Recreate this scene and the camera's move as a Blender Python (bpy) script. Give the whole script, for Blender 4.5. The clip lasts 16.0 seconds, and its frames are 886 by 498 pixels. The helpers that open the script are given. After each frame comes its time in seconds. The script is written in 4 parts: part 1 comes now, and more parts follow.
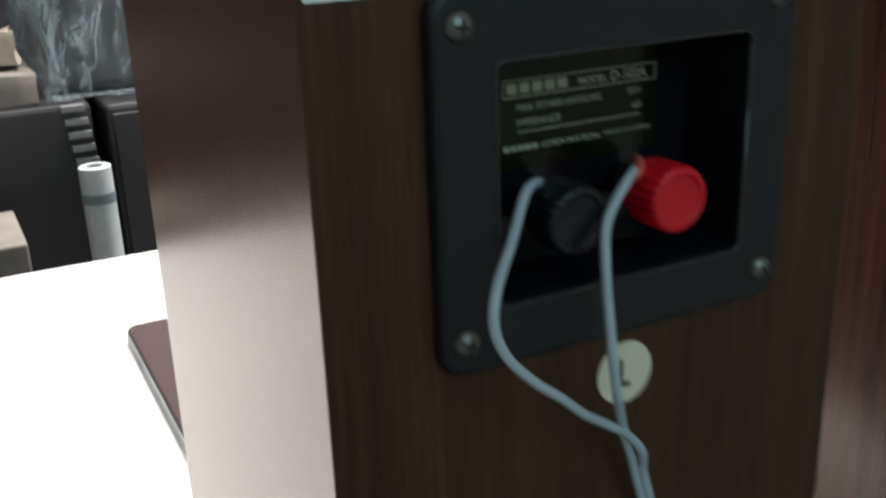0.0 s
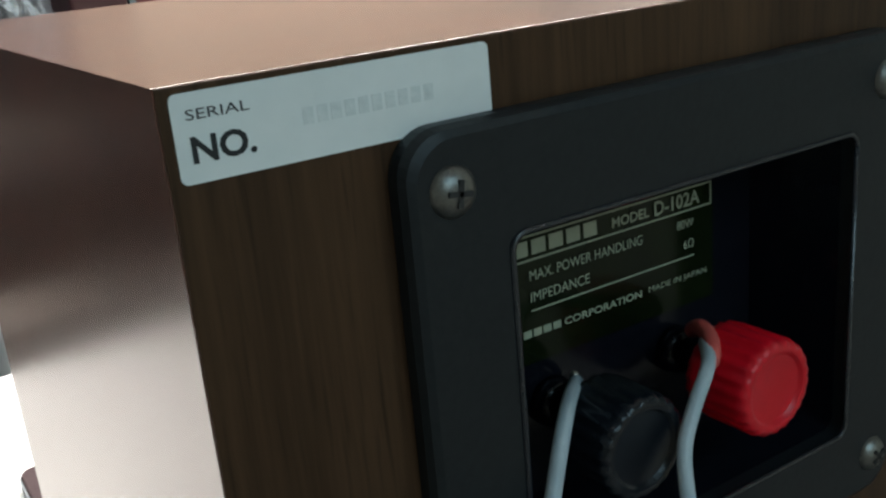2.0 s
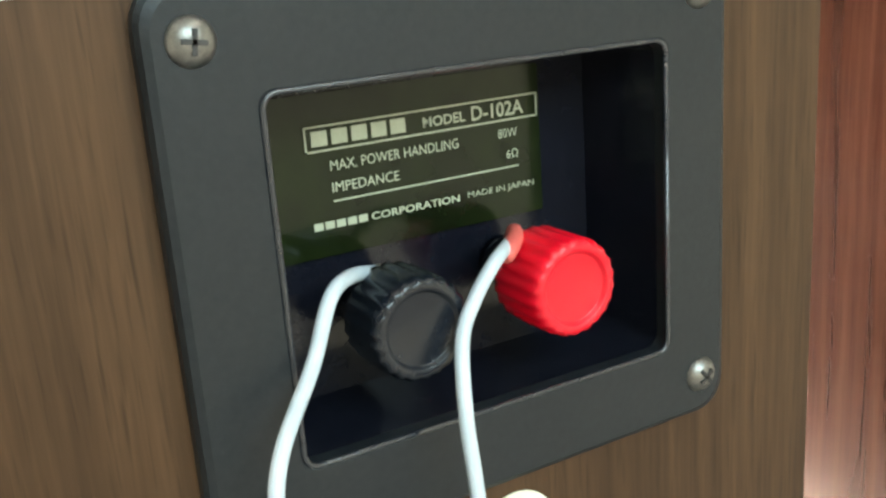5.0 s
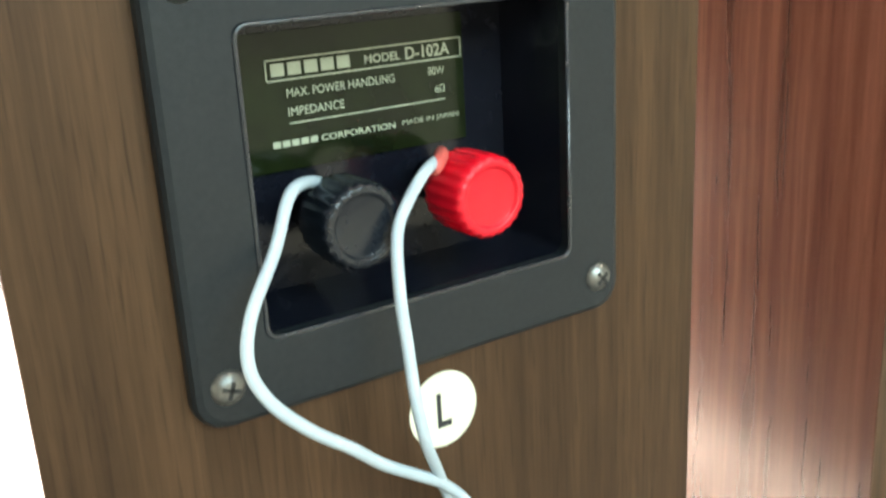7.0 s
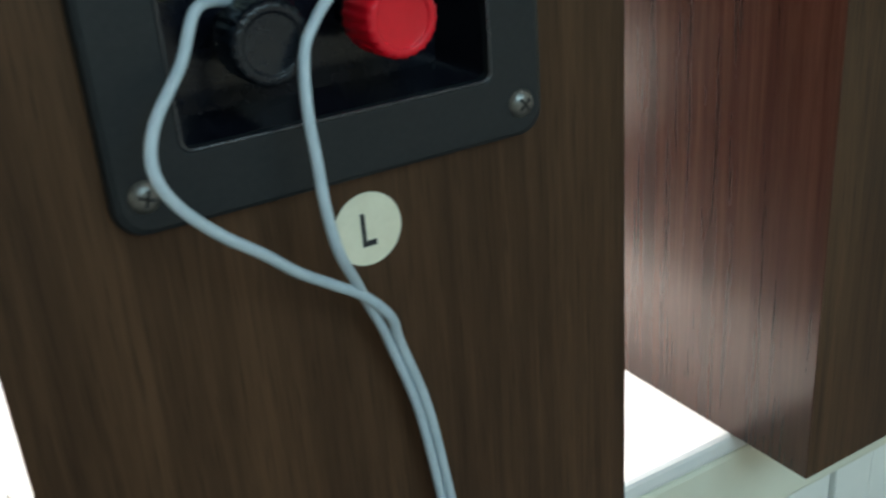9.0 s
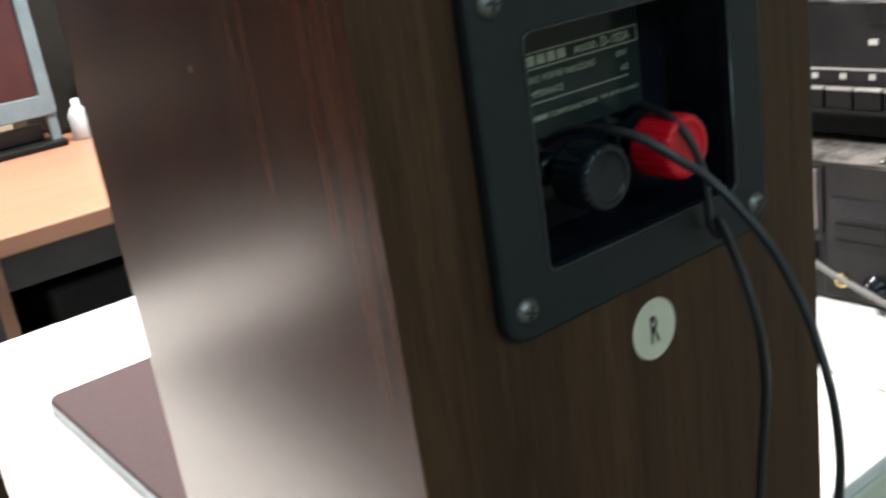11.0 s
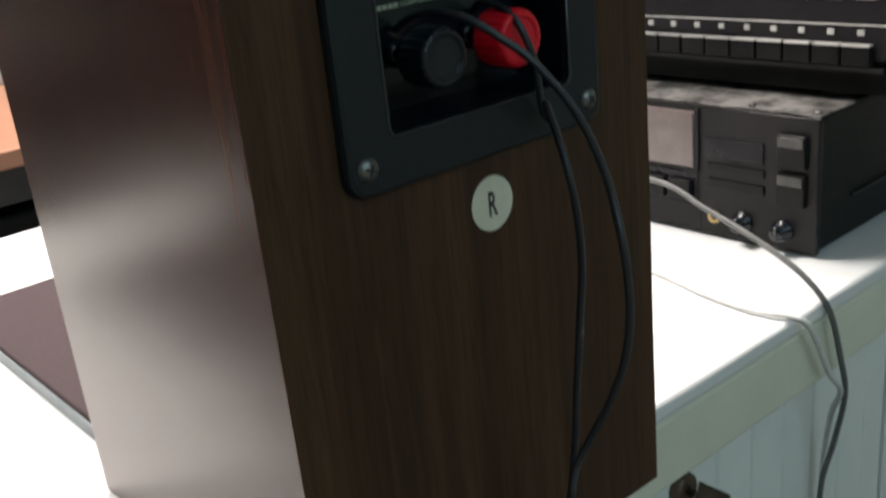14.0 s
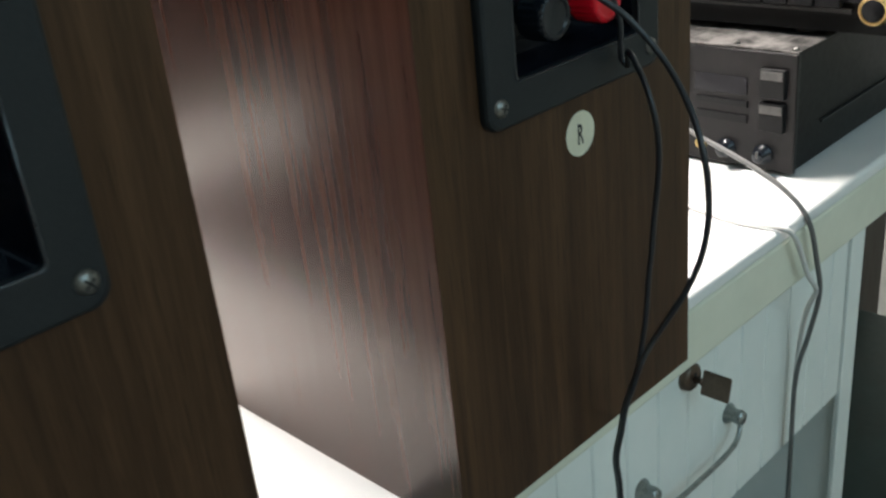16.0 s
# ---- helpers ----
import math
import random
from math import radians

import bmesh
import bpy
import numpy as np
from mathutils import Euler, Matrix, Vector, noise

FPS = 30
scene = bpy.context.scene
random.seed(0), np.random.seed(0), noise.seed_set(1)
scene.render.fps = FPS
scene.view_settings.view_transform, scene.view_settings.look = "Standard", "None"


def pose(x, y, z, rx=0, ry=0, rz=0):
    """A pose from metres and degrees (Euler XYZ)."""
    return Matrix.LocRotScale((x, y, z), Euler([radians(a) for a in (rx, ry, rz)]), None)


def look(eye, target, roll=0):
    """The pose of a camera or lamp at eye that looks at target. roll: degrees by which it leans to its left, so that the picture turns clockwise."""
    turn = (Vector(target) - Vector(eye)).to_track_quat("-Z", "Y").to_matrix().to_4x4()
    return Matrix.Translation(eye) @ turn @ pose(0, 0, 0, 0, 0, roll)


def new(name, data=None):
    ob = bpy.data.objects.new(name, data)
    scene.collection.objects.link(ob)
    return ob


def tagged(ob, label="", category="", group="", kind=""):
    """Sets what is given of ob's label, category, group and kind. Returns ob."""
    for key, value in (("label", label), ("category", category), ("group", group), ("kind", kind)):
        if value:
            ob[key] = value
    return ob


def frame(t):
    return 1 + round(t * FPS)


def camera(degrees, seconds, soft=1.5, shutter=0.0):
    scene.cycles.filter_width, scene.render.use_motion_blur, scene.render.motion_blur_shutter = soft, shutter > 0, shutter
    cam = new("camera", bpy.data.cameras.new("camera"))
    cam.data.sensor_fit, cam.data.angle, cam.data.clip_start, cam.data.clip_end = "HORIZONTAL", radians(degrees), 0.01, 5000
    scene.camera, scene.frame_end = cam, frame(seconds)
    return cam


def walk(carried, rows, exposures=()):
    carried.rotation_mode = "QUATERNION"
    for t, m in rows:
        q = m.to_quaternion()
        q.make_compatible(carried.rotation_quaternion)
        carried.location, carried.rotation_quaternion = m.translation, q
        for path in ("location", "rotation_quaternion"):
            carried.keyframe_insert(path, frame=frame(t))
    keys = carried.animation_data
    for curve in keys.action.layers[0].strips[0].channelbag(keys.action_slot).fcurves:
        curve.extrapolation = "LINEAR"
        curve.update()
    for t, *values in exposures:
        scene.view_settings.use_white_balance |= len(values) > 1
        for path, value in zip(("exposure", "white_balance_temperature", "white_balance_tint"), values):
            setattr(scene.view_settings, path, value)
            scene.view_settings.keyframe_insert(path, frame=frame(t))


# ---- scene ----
cam = camera(47.86, 16.0, soft=2.4, shutter=0.5)
PATH = [
    (0.0, -0.0793, -0.2244, 1.0645, 70.27, 2.06, -27.94),
    (0.2, -0.0768, -0.1962, 1.0676, 71.01, 2.59, -28.20),
    (0.5, -0.0690, -0.1757, 1.0697, 71.88, 3.41, -29.26),
    (1.0, -0.0513, -0.1580, 1.0739, 72.56, 4.93, -31.54),
    (1.5, -0.0461, -0.1405, 1.0764, 72.12, 5.16, -32.72),
    (2.0, -0.0375, -0.1255, 1.0711, 71.73, 5.09, -33.63),
    (2.5, -0.0336, -0.1162, 1.0701, 71.48, 5.25, -33.54),
    (3.0, -0.0290, -0.1108, 1.0686, 71.26, 5.04, -33.80),
    (3.5, -0.0197, -0.1122, 1.0545, 72.08, 4.88, -34.93),
    (4.0, -0.0173, -0.1339, 1.0428, 73.21, 4.38, -31.80),
    (4.5, -0.0093, -0.1500, 1.0459, 74.03, 4.40, -31.03),
    (4.7, -0.0053, -0.1551, 1.0438, 73.90, 4.20, -30.54),
    (6.8, -0.0229, -0.1902, 1.0406, 72.35, 2.81, -33.33),
    (7.0, -0.0274, -0.1983, 1.0398, 72.15, 3.05, -33.89),
    (7.5, -0.0358, -0.2117, 1.0311, 70.51, 3.39, -34.01),
    (8.0, -0.0356, -0.2234, 1.0289, 68.18, 2.90, -32.30),
    (8.2, -0.0350, -0.2286, 1.0277, 66.56, 2.57, -31.85),
    (10.3, 0.0958, -0.2231, 1.0225, 66.53, 7.88, -35.31),
    (10.5, 0.1181, -0.2117, 1.0411, 68.64, 9.00, -35.87),
    (11.0, 0.1600, -0.2067, 1.0585, 70.91, 8.34, -38.90),
    (11.5, 0.1682, -0.2229, 1.0654, 73.21, 7.31, -40.72),
    (12.0, 0.1622, -0.2291, 1.0663, 74.42, 5.64, -40.88),
    (12.5, 0.1641, -0.2364, 1.0623, 74.49, 4.92, -40.89),
    (13.0, 0.1603, -0.2444, 1.0584, 73.70, 5.68, -41.09),
    (13.5, 0.1579, -0.2526, 1.0470, 71.92, 5.78, -41.37),
    (14.0, 0.1480, -0.2607, 1.0349, 69.14, 5.65, -41.86),
    (14.5, 0.1354, -0.2715, 1.0237, 67.14, 6.16, -42.36),
    (15.0, 0.1127, -0.2789, 1.0263, 65.86, 6.48, -43.11),
    (15.5, 0.0759, -0.2751, 1.0431, 65.34, 6.34, -44.97),
    (16.0, 0.0398, -0.2687, 1.0680, 64.99, 5.57, -46.33),
]
# seconds, stops, kelvin, tint
EXPOSURES = [(0.0, -0.2, 6300, 10), (3.0, -0.2, 6350, 10), (3.5, 0.65, 6600, 14), (4.0, 1.42, 7050, 17), (4.7, 2.30, 7500, 18), (6.8, 2.52, 7200, 14), (7.2, 2.2, 7200, 14), (7.6, 1.55, 7050, 14),
             (8.0, 0.65, 6450, 13), (8.2, 0.45, 6300, 12), (9.2, 0.75, 6300, 10), (10.4, 1.0, 6300, 10), (11.0, 0.2, 6300, 10), (11.6, -0.05, 6350, 10), (13.0, -0.1, 6350, 10), (14.0, -0.4, 6300, 10), (15.0, -0.58, 6300, 10), (15.5, -0.58, 6300, 10), (16.0, 0.2, 6300, 10)]
walk(cam, [(row[0], pose(*row[1:])) for row in PATH], EXPOSURES)

# ---- world and large lights ----
world = bpy.data.worlds.new("room_world")
scene.world = world
world.use_nodes = True
world.node_tree.nodes["Background"].inputs[0].default_value = (0.60, 0.72, 0.80, 1)
world.node_tree.nodes["Background"].inputs[1].default_value = 0.05


def area_lamp(name, m, sx, sy, watts, colour):
    data = bpy.data.lights.new(name, "AREA")
    data.shape, data.size, data.size_y, data.energy, data.color = "RECTANGLE", sx, sy, watts, colour
    ob = new(name, data)
    ob.matrix_world = m
    return ob


for lamp_x in (0.35, 1.30):
    area_lamp("ceiling_lamp_light", look((lamp_x, 1.02, 2.42), (lamp_x, 1.01, 0.0)), 0.72, 0.36, 82, (1.0, 0.915, 0.835))
# added cool fill from the viewer's side; no window or fixture is built there
area_lamp("cool_fill_light", look((0.20, -1.60, 1.80), (0.45, 0.0, 0.80)), 1.3, 0.9, 12.8, (0.53, 0.84, 0.98))

# ---- materials ----


def nodes_of(name):
    m = bpy.data.materials.new(name)
    m.use_nodes = True
    return m, m.node_tree, m.node_tree.nodes["Principled BSDF"]


def set_in(node, key, value):
    node.inputs[key].default_value = value


def surface(name, a, b, scale=(30, 30, 30), rough=0.5, spread=0.12, metal=0.0, bump=0.0, detail=6.0, spec=0.5, coat=0.0,
            lo=0.35, hi=0.65, fine=0.25, coat_rough=0.1):
    """Two colours mixed by a stretched noise, with a finer noise on top, uneven gloss and slight relief."""
    m, tree, bsdf = nodes_of(name)
    n, l = tree.nodes, tree.links
    coords, info = n.new("ShaderNodeTexCoord"), n.new("ShaderNodeObjectInfo")
    mapping = n.new("ShaderNodeMapping")
    mapping.inputs["Scale"].default_value = scale
    l.new(coords.outputs["Object"], mapping.inputs["Vector"])
    big = n.new("ShaderNodeTexNoise")
    big.noise_dimensions = "4D"
    set_in(big, "Scale", 1.0), set_in(big, "Detail", detail), set_in(big, "Roughness", 0.62)
    w = n.new("ShaderNodeMath")
    w.operation, w.inputs[1].default_value = "MULTIPLY", 37.0
    l.new(info.outputs["Random"], w.inputs[0])
    l.new(w.outputs[0], big.inputs["W"])
    l.new(mapping.outputs[0], big.inputs["Vector"])
    small = n.new("ShaderNodeTexNoise")
    set_in(small, "Scale", 5.0), set_in(small, "Detail", 4.0)
    l.new(mapping.outputs[0], small.inputs["Vector"])
    mix = n.new("ShaderNodeMix")
    mix.inputs["Factor"].default_value = fine
    l.new(big.outputs["Fac"], mix.inputs["A"]), l.new(small.outputs["Fac"], mix.inputs["B"])
    ramp = n.new("ShaderNodeValToRGB")
    ramp.color_ramp.elements[0].position, ramp.color_ramp.elements[1].position = lo, hi
    ramp.color_ramp.elements[0].color, ramp.color_ramp.elements[1].color = (*a, 1), (*b, 1)
    l.new(mix.outputs["Result"], ramp.inputs["Fac"])
    l.new(ramp.outputs["Color"], bsdf.inputs["Base Color"])
    gloss = n.new("ShaderNodeMapRange")
    gloss.inputs["To Min"].default_value, gloss.inputs["To Max"].default_value = max(0.02, rough - spread), min(1, rough + spread)
    l.new(small.outputs["Fac"], gloss.inputs["Value"])
    l.new(gloss.outputs["Result"], bsdf.inputs["Roughness"])
    set_in(bsdf, "Metallic", metal), set_in(bsdf, "Specular IOR Level", spec)
    set_in(bsdf, "Coat Weight", coat), set_in(bsdf, "Coat Roughness", coat_rough)
    if bump:
        rel = n.new("ShaderNodeBump")
        set_in(rel, "Strength", bump), set_in(rel, "Distance", 0.001)
        l.new(mix.outputs["Result"], rel.inputs["Height"])
        l.new(rel.outputs[0], bsdf.inputs["Normal"])
    return m


def wood_vinyl(name, dark, mid, light, rough, spec, grain, relief=0.1, pores=0.5):
    """Printed walnut, grain along z: wandering streaks of three browns, short dark pores and a faint satin."""
    m, tree, bsdf = nodes_of(name)
    n, l = tree.nodes, tree.links
    coords, info = n.new("ShaderNodeTexCoord"), n.new("ShaderNodeObjectInfo")
    w = n.new("ShaderNodeMath")
    w.operation, w.inputs[1].default_value = "MULTIPLY", 21.0
    l.new(info.outputs["Random"], w.inputs[0])
    drift = n.new("ShaderNodeTexNoise")
    set_in(drift, "Scale", 7.0), set_in(drift, "Detail", 2.0)
    l.new(coords.outputs["Object"], drift.inputs["Vector"])
    bend = n.new("ShaderNodeVectorMath")
    bend.operation = "MULTIPLY_ADD"
    bend.inputs[1].default_value = (0.0022, 0.0022, 0.0)
    l.new(drift.outputs["Color"], bend.inputs[0]), l.new(coords.outputs["Object"], bend.inputs[2])

    def streaks(cross, run, detail):
        mapping, tex = n.new("ShaderNodeMapping"), n.new("ShaderNodeTexNoise")
        mapping.inputs["Scale"].default_value = (cross, cross, run)
        tex.noise_dimensions = "4D"
        set_in(tex, "Scale", 1.0), set_in(tex, "Detail", detail), set_in(tex, "Roughness", 0.6)
        l.new(bend.outputs[0], mapping.inputs["Vector"])
        l.new(mapping.outputs[0], tex.inputs["Vector"]), l.new(w.outputs[0], tex.inputs["W"])
        return tex.outputs["Fac"]

    def blend(a, c, fac):
        mix = n.new("ShaderNodeMix")
        l.new(a, mix.inputs["A"]), l.new(c, mix.inputs["B"])
        if isinstance(fac, float):
            mix.inputs["Factor"].default_value = fac
        else:
            l.new(fac, mix.inputs["Factor"])
        return mix.outputs["Result"]

    broad, middle_grain, thin = streaks(grain * 0.32, 1.3, 3.0), streaks(grain * 2.2, 5.0, 4.0 if relief else 3.0), streaks(grain * 7, 26.0, 3.0)
    where = n.new("ShaderNodeMapRange")
    where.inputs["From Min"].default_value, where.inputs["From Max"].default_value = 0.35, 0.65
    where.inputs["To Min"].default_value, where.inputs["To Max"].default_value = (0.12, 0.55) if relief else (0.45, 0.75)
    l.new(streaks(grain * 0.5, 3.0, 2.0), where.inputs["Value"])
    body = blend(blend(broad, middle_grain, where.outputs["Result"]), thin, 0.22 if relief else 0.16)
    ramp = n.new("ShaderNodeValToRGB")
    e = ramp.color_ramp.elements
    e[0].position, e[1].position = (0.37, 0.65) if relief else (0.36, 0.64)
    e[0].color, e[1].color = (*dark, 1), (*light, 1)
    e.new(0.5).color = (*mid, 1)
    l.new(body, ramp.inputs["Fac"])
    pore = n.new("ShaderNodeMapRange")
    pore.inputs["From Min"].default_value, pore.inputs["From Max"].default_value = 0.54, 0.72
    pore.inputs["To Min"].default_value, pore.inputs["To Max"].default_value = 0.0, pores
    l.new(streaks(grain * 10, 42.0, 2.0), pore.inputs["Value"])
    tint = n.new("ShaderNodeMix")
    tint.data_type = "RGBA"
    l.new(pore.outputs["Result"], tint.inputs["Factor"])
    l.new(ramp.outputs["Color"], tint.inputs["A"])
    tint.inputs["B"].default_value = (dark[0] * 0.5, dark[1] * 0.5, dark[2] * 0.5, 1)
    l.new(tint.outputs["Result"], bsdf.inputs["Base Color"])
    gloss = n.new("ShaderNodeMapRange")
    gloss.inputs["To Min"].default_value, gloss.inputs["To Max"].default_value = rough + 0.05, rough - 0.05
    l.new(middle_grain, gloss.inputs["Value"])
    set_in(bsdf, "Roughness", rough)
    if relief:
        l.new(gloss.outputs["Result"], bsdf.inputs["Roughness"])
        rel = n.new("ShaderNodeBump")
        set_in(rel, "Strength", relief), set_in(rel, "Distance", 0.0004)
        l.new(body, rel.inputs["Height"]), l.new(rel.outputs[0], bsdf.inputs["Normal"])
    set_in(bsdf, "Specular IOR Level", spec), set_in(bsdf, "Specular Tint", (1.0, 0.90, 0.83, 1))
    return m


WRAP = wood_vinyl("walnut_wrap", (0.024, 0.0082, 0.0056), (0.063, 0.0228, 0.0148), (0.098, 0.0390, 0.0255), 0.27, 0.74, 80, 0.0, 0.22)
REAR = wood_vinyl("walnut_rear", (0.021, 0.0092, 0.0047), (0.051, 0.0248, 0.0118), (0.092, 0.0465, 0.0226), 0.46, 0.26, 86, 0.06, 0.55)
PLATE = surface("matt_black_plate", (0.007, 0.010, 0.0125), (0.012, 0.016, 0.019), (600, 600, 600), 0.46, 0.06, bump=0.12, spec=0.34)
CUP = surface("gloss_black_cup", (0.004, 0.005, 0.009), (0.008, 0.009, 0.014), (200, 200, 200), 0.16, 0.04, spec=0.3)
# green and grey tints paint what the glossy black recess reflects
GREENREFLECT = surface("green_reflection_panel", (0.005, 0.008, 0.003), (0.013, 0.022, 0.006), (22, 22, 22), 0.14, 0.05, spec=0.22)
GREYREFLECT = surface("grey_reflection_panel", (0.012, 0.017, 0.016), (0.026, 0.034, 0.032), (22, 22, 22), 0.14, 0.05, spec=0.22)
PRINT = surface("pale_print", (0.33, 0.36, 0.26), (0.42, 0.45, 0.33), (400, 400, 400), 0.6)
INK = surface("black_ink", (0.010, 0.012, 0.014), (0.02, 0.022, 0.025), (400, 400, 400), 0.5)
FAINT = surface("faded_grey_ink", (0.66, 0.71, 0.71), (0.80, 0.84, 0.84), (900, 900, 900), 0.6)
LABEL = surface("silver_white_label", (0.80, 0.84, 0.84), (0.87, 0.90, 0.90), (60, 60, 60), 0.38, 0.08)
STICKER = surface("cream_sticker", (0.66, 0.64, 0.49), (0.76, 0.74, 0.59), (90, 90, 90), 0.5)
SCREW = surface("zinc_screw", (0.13, 0.13, 0.125), (0.25, 0.247, 0.23), (500, 500, 500), 0.38, 0.1, metal=0.9, bump=0.1)
# near-black colour stands in for the shade inside slots, holes and gaps
RECESS = surface("screw_recess", (0.012, 0.012, 0.012), (0.03, 0.03, 0.03), (500, 500, 500), 0.6)
REDPLASTIC = surface("red_knob_plastic", (0.64, 0.004, 0.016), (0.72, 0.007, 0.022), (150, 150, 150), 0.30, 0.05, bump=0.02, spec=0.4)
BLACKPLASTIC = surface("black_knob_plastic", (0.006, 0.008, 0.012), (0.010, 0.013, 0.018), (150, 150, 150), 0.22, 0.04, spec=0.4)
WHITEWIRE = surface("white_wire", (0.38, 0.47, 0.53), (0.46, 0.55, 0.61), (120, 120, 120), 0.42, 0.06)
REDSLEEVE = surface("red_sleeve", (0.65, 0.10, 0.09), (0.78, 0.16, 0.13), (150, 150, 150), 0.4)
BLACKWIRE = surface("black_wire", (0.010, 0.012, 0.016), (0.020, 0.022, 0.028), (120, 120, 120), 0.38, 0.06)
GREYWIRE = surface("grey_wire", (0.10, 0.10, 0.10), (0.16, 0.16, 0.155), (120, 120, 120), 0.42)
PALEWIRE = surface("pale_wire", (0.62, 0.62, 0.61), (0.74, 0.73, 0.71), (120, 120, 120), 0.45)
COPPER = surface("bare_strands", (0.45, 0.42, 0.38), (0.62, 0.58, 0.50), (900, 900, 900), 0.35, metal=0.9)
DESKTOP = surface("white_desktop", (0.76, 0.77, 0.77), (0.84, 0.85, 0.84), (7, 7, 7), 0.30, 0.05, bump=0.01)
DESKPAINT = surface("white_desk_paint", (0.77, 0.82, 0.80), (0.85, 0.88, 0.86), (9, 9, 9), 0.45, 0.1, bump=0.03)
LIPPAINT = surface("cream_edge_paint", (0.68, 0.70, 0.58), (0.77, 0.78, 0.66), (12, 12, 12), 0.42, 0.1, bump=0.03)
GRILLE = surface("brown_grille_cloth", (0.046, 0.033, 0.036), (0.072, 0.052, 0.055), (900, 900, 900), 0.8, 0.08, bump=0.3, spec=0.15)
GRILLEFRAME = surface("grey_grille_frame", (0.20, 0.24, 0.26), (0.28, 0.32, 0.34), (60, 60, 60), 0.5)
METALBLACK = surface("black_enamel", (0.004, 0.0045, 0.005), (0.008, 0.0085, 0.009), (40, 40, 40), 0.45, 0.1, bump=0.03, spec=0.15)
FASCIA = surface("charcoal_fascia", (0.010, 0.0085, 0.011), (0.017, 0.015, 0.018), (30, 30, 30), 0.45, 0.08, spec=0.22)
FASCIA2 = surface("grey_fascia", (0.009, 0.0083, 0.009), (0.017, 0.0155, 0.016), (30, 30, 30), 0.42, 0.08, spec=0.25)
DUST = surface("dusty_black_top", (0.012, 0.011, 0.010), (0.20, 0.187, 0.178), (34, 34, 34), 0.85, 0.1, lo=0.41, hi=0.60, bump=0.2)
THICKDUST = surface("thick_grey_dust", (0.07, 0.067, 0.065), (0.38, 0.365, 0.355), (30, 30, 30), 0.9, 0.08, lo=0.28, hi=0.56, bump=0.3)
KEYCAP = surface("dark_key_cap", (0.006, 0.006, 0.007), (0.012, 0.012, 0.013), (60, 60, 60), 0.42, spec=0.18)
SILVER = surface("silver_trim", (0.52, 0.51, 0.49), (0.70, 0.69, 0.66), (60, 60, 60), 0.42, metal=0.35)
WINDOW = surface("smoked_window", (0.006, 0.006, 0.009), (0.012, 0.011, 0.015), (30, 30, 30), 0.26, 0.05, spec=0.25)
PINKWIN = surface("cassette_window", (0.14, 0.11, 0.105), (0.20, 0.16, 0.155), (14, 14, 14), 0.18, 0.05)
GOLD = surface("brass_jack", (0.60, 0.42, 0.16), (0.75, 0.55, 0.25), (90, 90, 90), 0.3, metal=1.0)
PAPER = surface("paper_pages", (0.80, 0.80, 0.77), (0.89, 0.89, 0.86), (10, 10, 300), 0.7, bump=0.1)
BRIGHTPAPER = surface("white_cover", (0.84, 0.85, 0.84), (0.90, 0.91, 0.90), (8, 8, 8), 0.35)
GREENCOVER = surface("green_cover", (0.02, 0.26, 0.20), (0.04, 0.36, 0.28), (14, 14, 14), 0.35)
REDCOVER = surface("pink_red_cover", (0.62, 0.24, 0.22), (0.74, 0.36, 0.33), (14, 14, 14), 0.35)
PALEGREEN = surface("pale_green_cover", (0.50, 0.56, 0.46), (0.66, 0.70, 0.62), (9, 9, 9), 0.35)
DIMSILVER = surface("dim_grey_metal", (0.06, 0.06, 0.06), (0.12, 0.117, 0.113), (60, 60, 60), 0.42, metal=0.5)
APRON = surface("dark_grey_apron", (0.028, 0.027, 0.030), (0.045, 0.043, 0.046), (20, 20, 20), 0.5)
LIP = surface("gloss_black_lip", (0.014, 0.017, 0.022), (0.022, 0.025, 0.031), (200, 200, 200), 0.16, 0.04, spec=0.7)
SCUFF = surface("pale_scuff", (0.20, 0.15, 0.13), (0.34, 0.27, 0.24), (900, 900, 900), 0.6)
KEYMETAL = surface("tarnished_key", (0.10, 0.075, 0.06), (0.18, 0.13, 0.10), (120, 120, 120), 0.4, metal=0.85)
HANDLEMETAL = surface("brushed_handle", (0.26, 0.29, 0.29), (0.40, 0.43, 0.43), (160, 160, 160), 0.3, metal=0.9)
DESKWOOD = surface("orange_beech", (0.27, 0.130, 0.082), (0.33, 0.165, 0.106), (3, 40, 40), 0.4, 0.08, bump=0.02)
DARKBOX = surface("black_cabinet", (0.010, 0.011, 0.014), (0.018, 0.019, 0.023), (20, 20, 20), 0.5, 0.1)
VENT = surface("grey_slats", (0.12, 0.13, 0.14), (0.18, 0.19, 0.20), (60, 60, 60), 0.45)
ROLL = surface("white_roll", (0.34, 0.39, 0.42), (0.45, 0.49, 0.52), (30, 30, 30), 0.5)
BEIGE = surface("beige_pack", (0.13, 0.12, 0.11), (0.22, 0.20, 0.18), (18, 18, 18), 0.6, bump=0.2)
CRUMPLED = surface("crumpled_paper", (0.34, 0.30, 0.24), (0.50, 0.45, 0.38), (25, 25, 25), 0.7, bump=0.3)
REDBOX = surface("dark_red_board", (0.026, 0.006, 0.007), (0.044, 0.010, 0.011), (16, 16, 16), 0.45)
CARDBOARD = surface("cardboard", (0.15, 0.10, 0.06), (0.22, 0.145, 0.09), (10, 10, 60), 0.8, bump=0.1)
BLUEGREY = surface("blue_grey_frame", (0.09, 0.125, 0.145), (0.135, 0.18, 0.205), (20, 20, 20), 0.4)
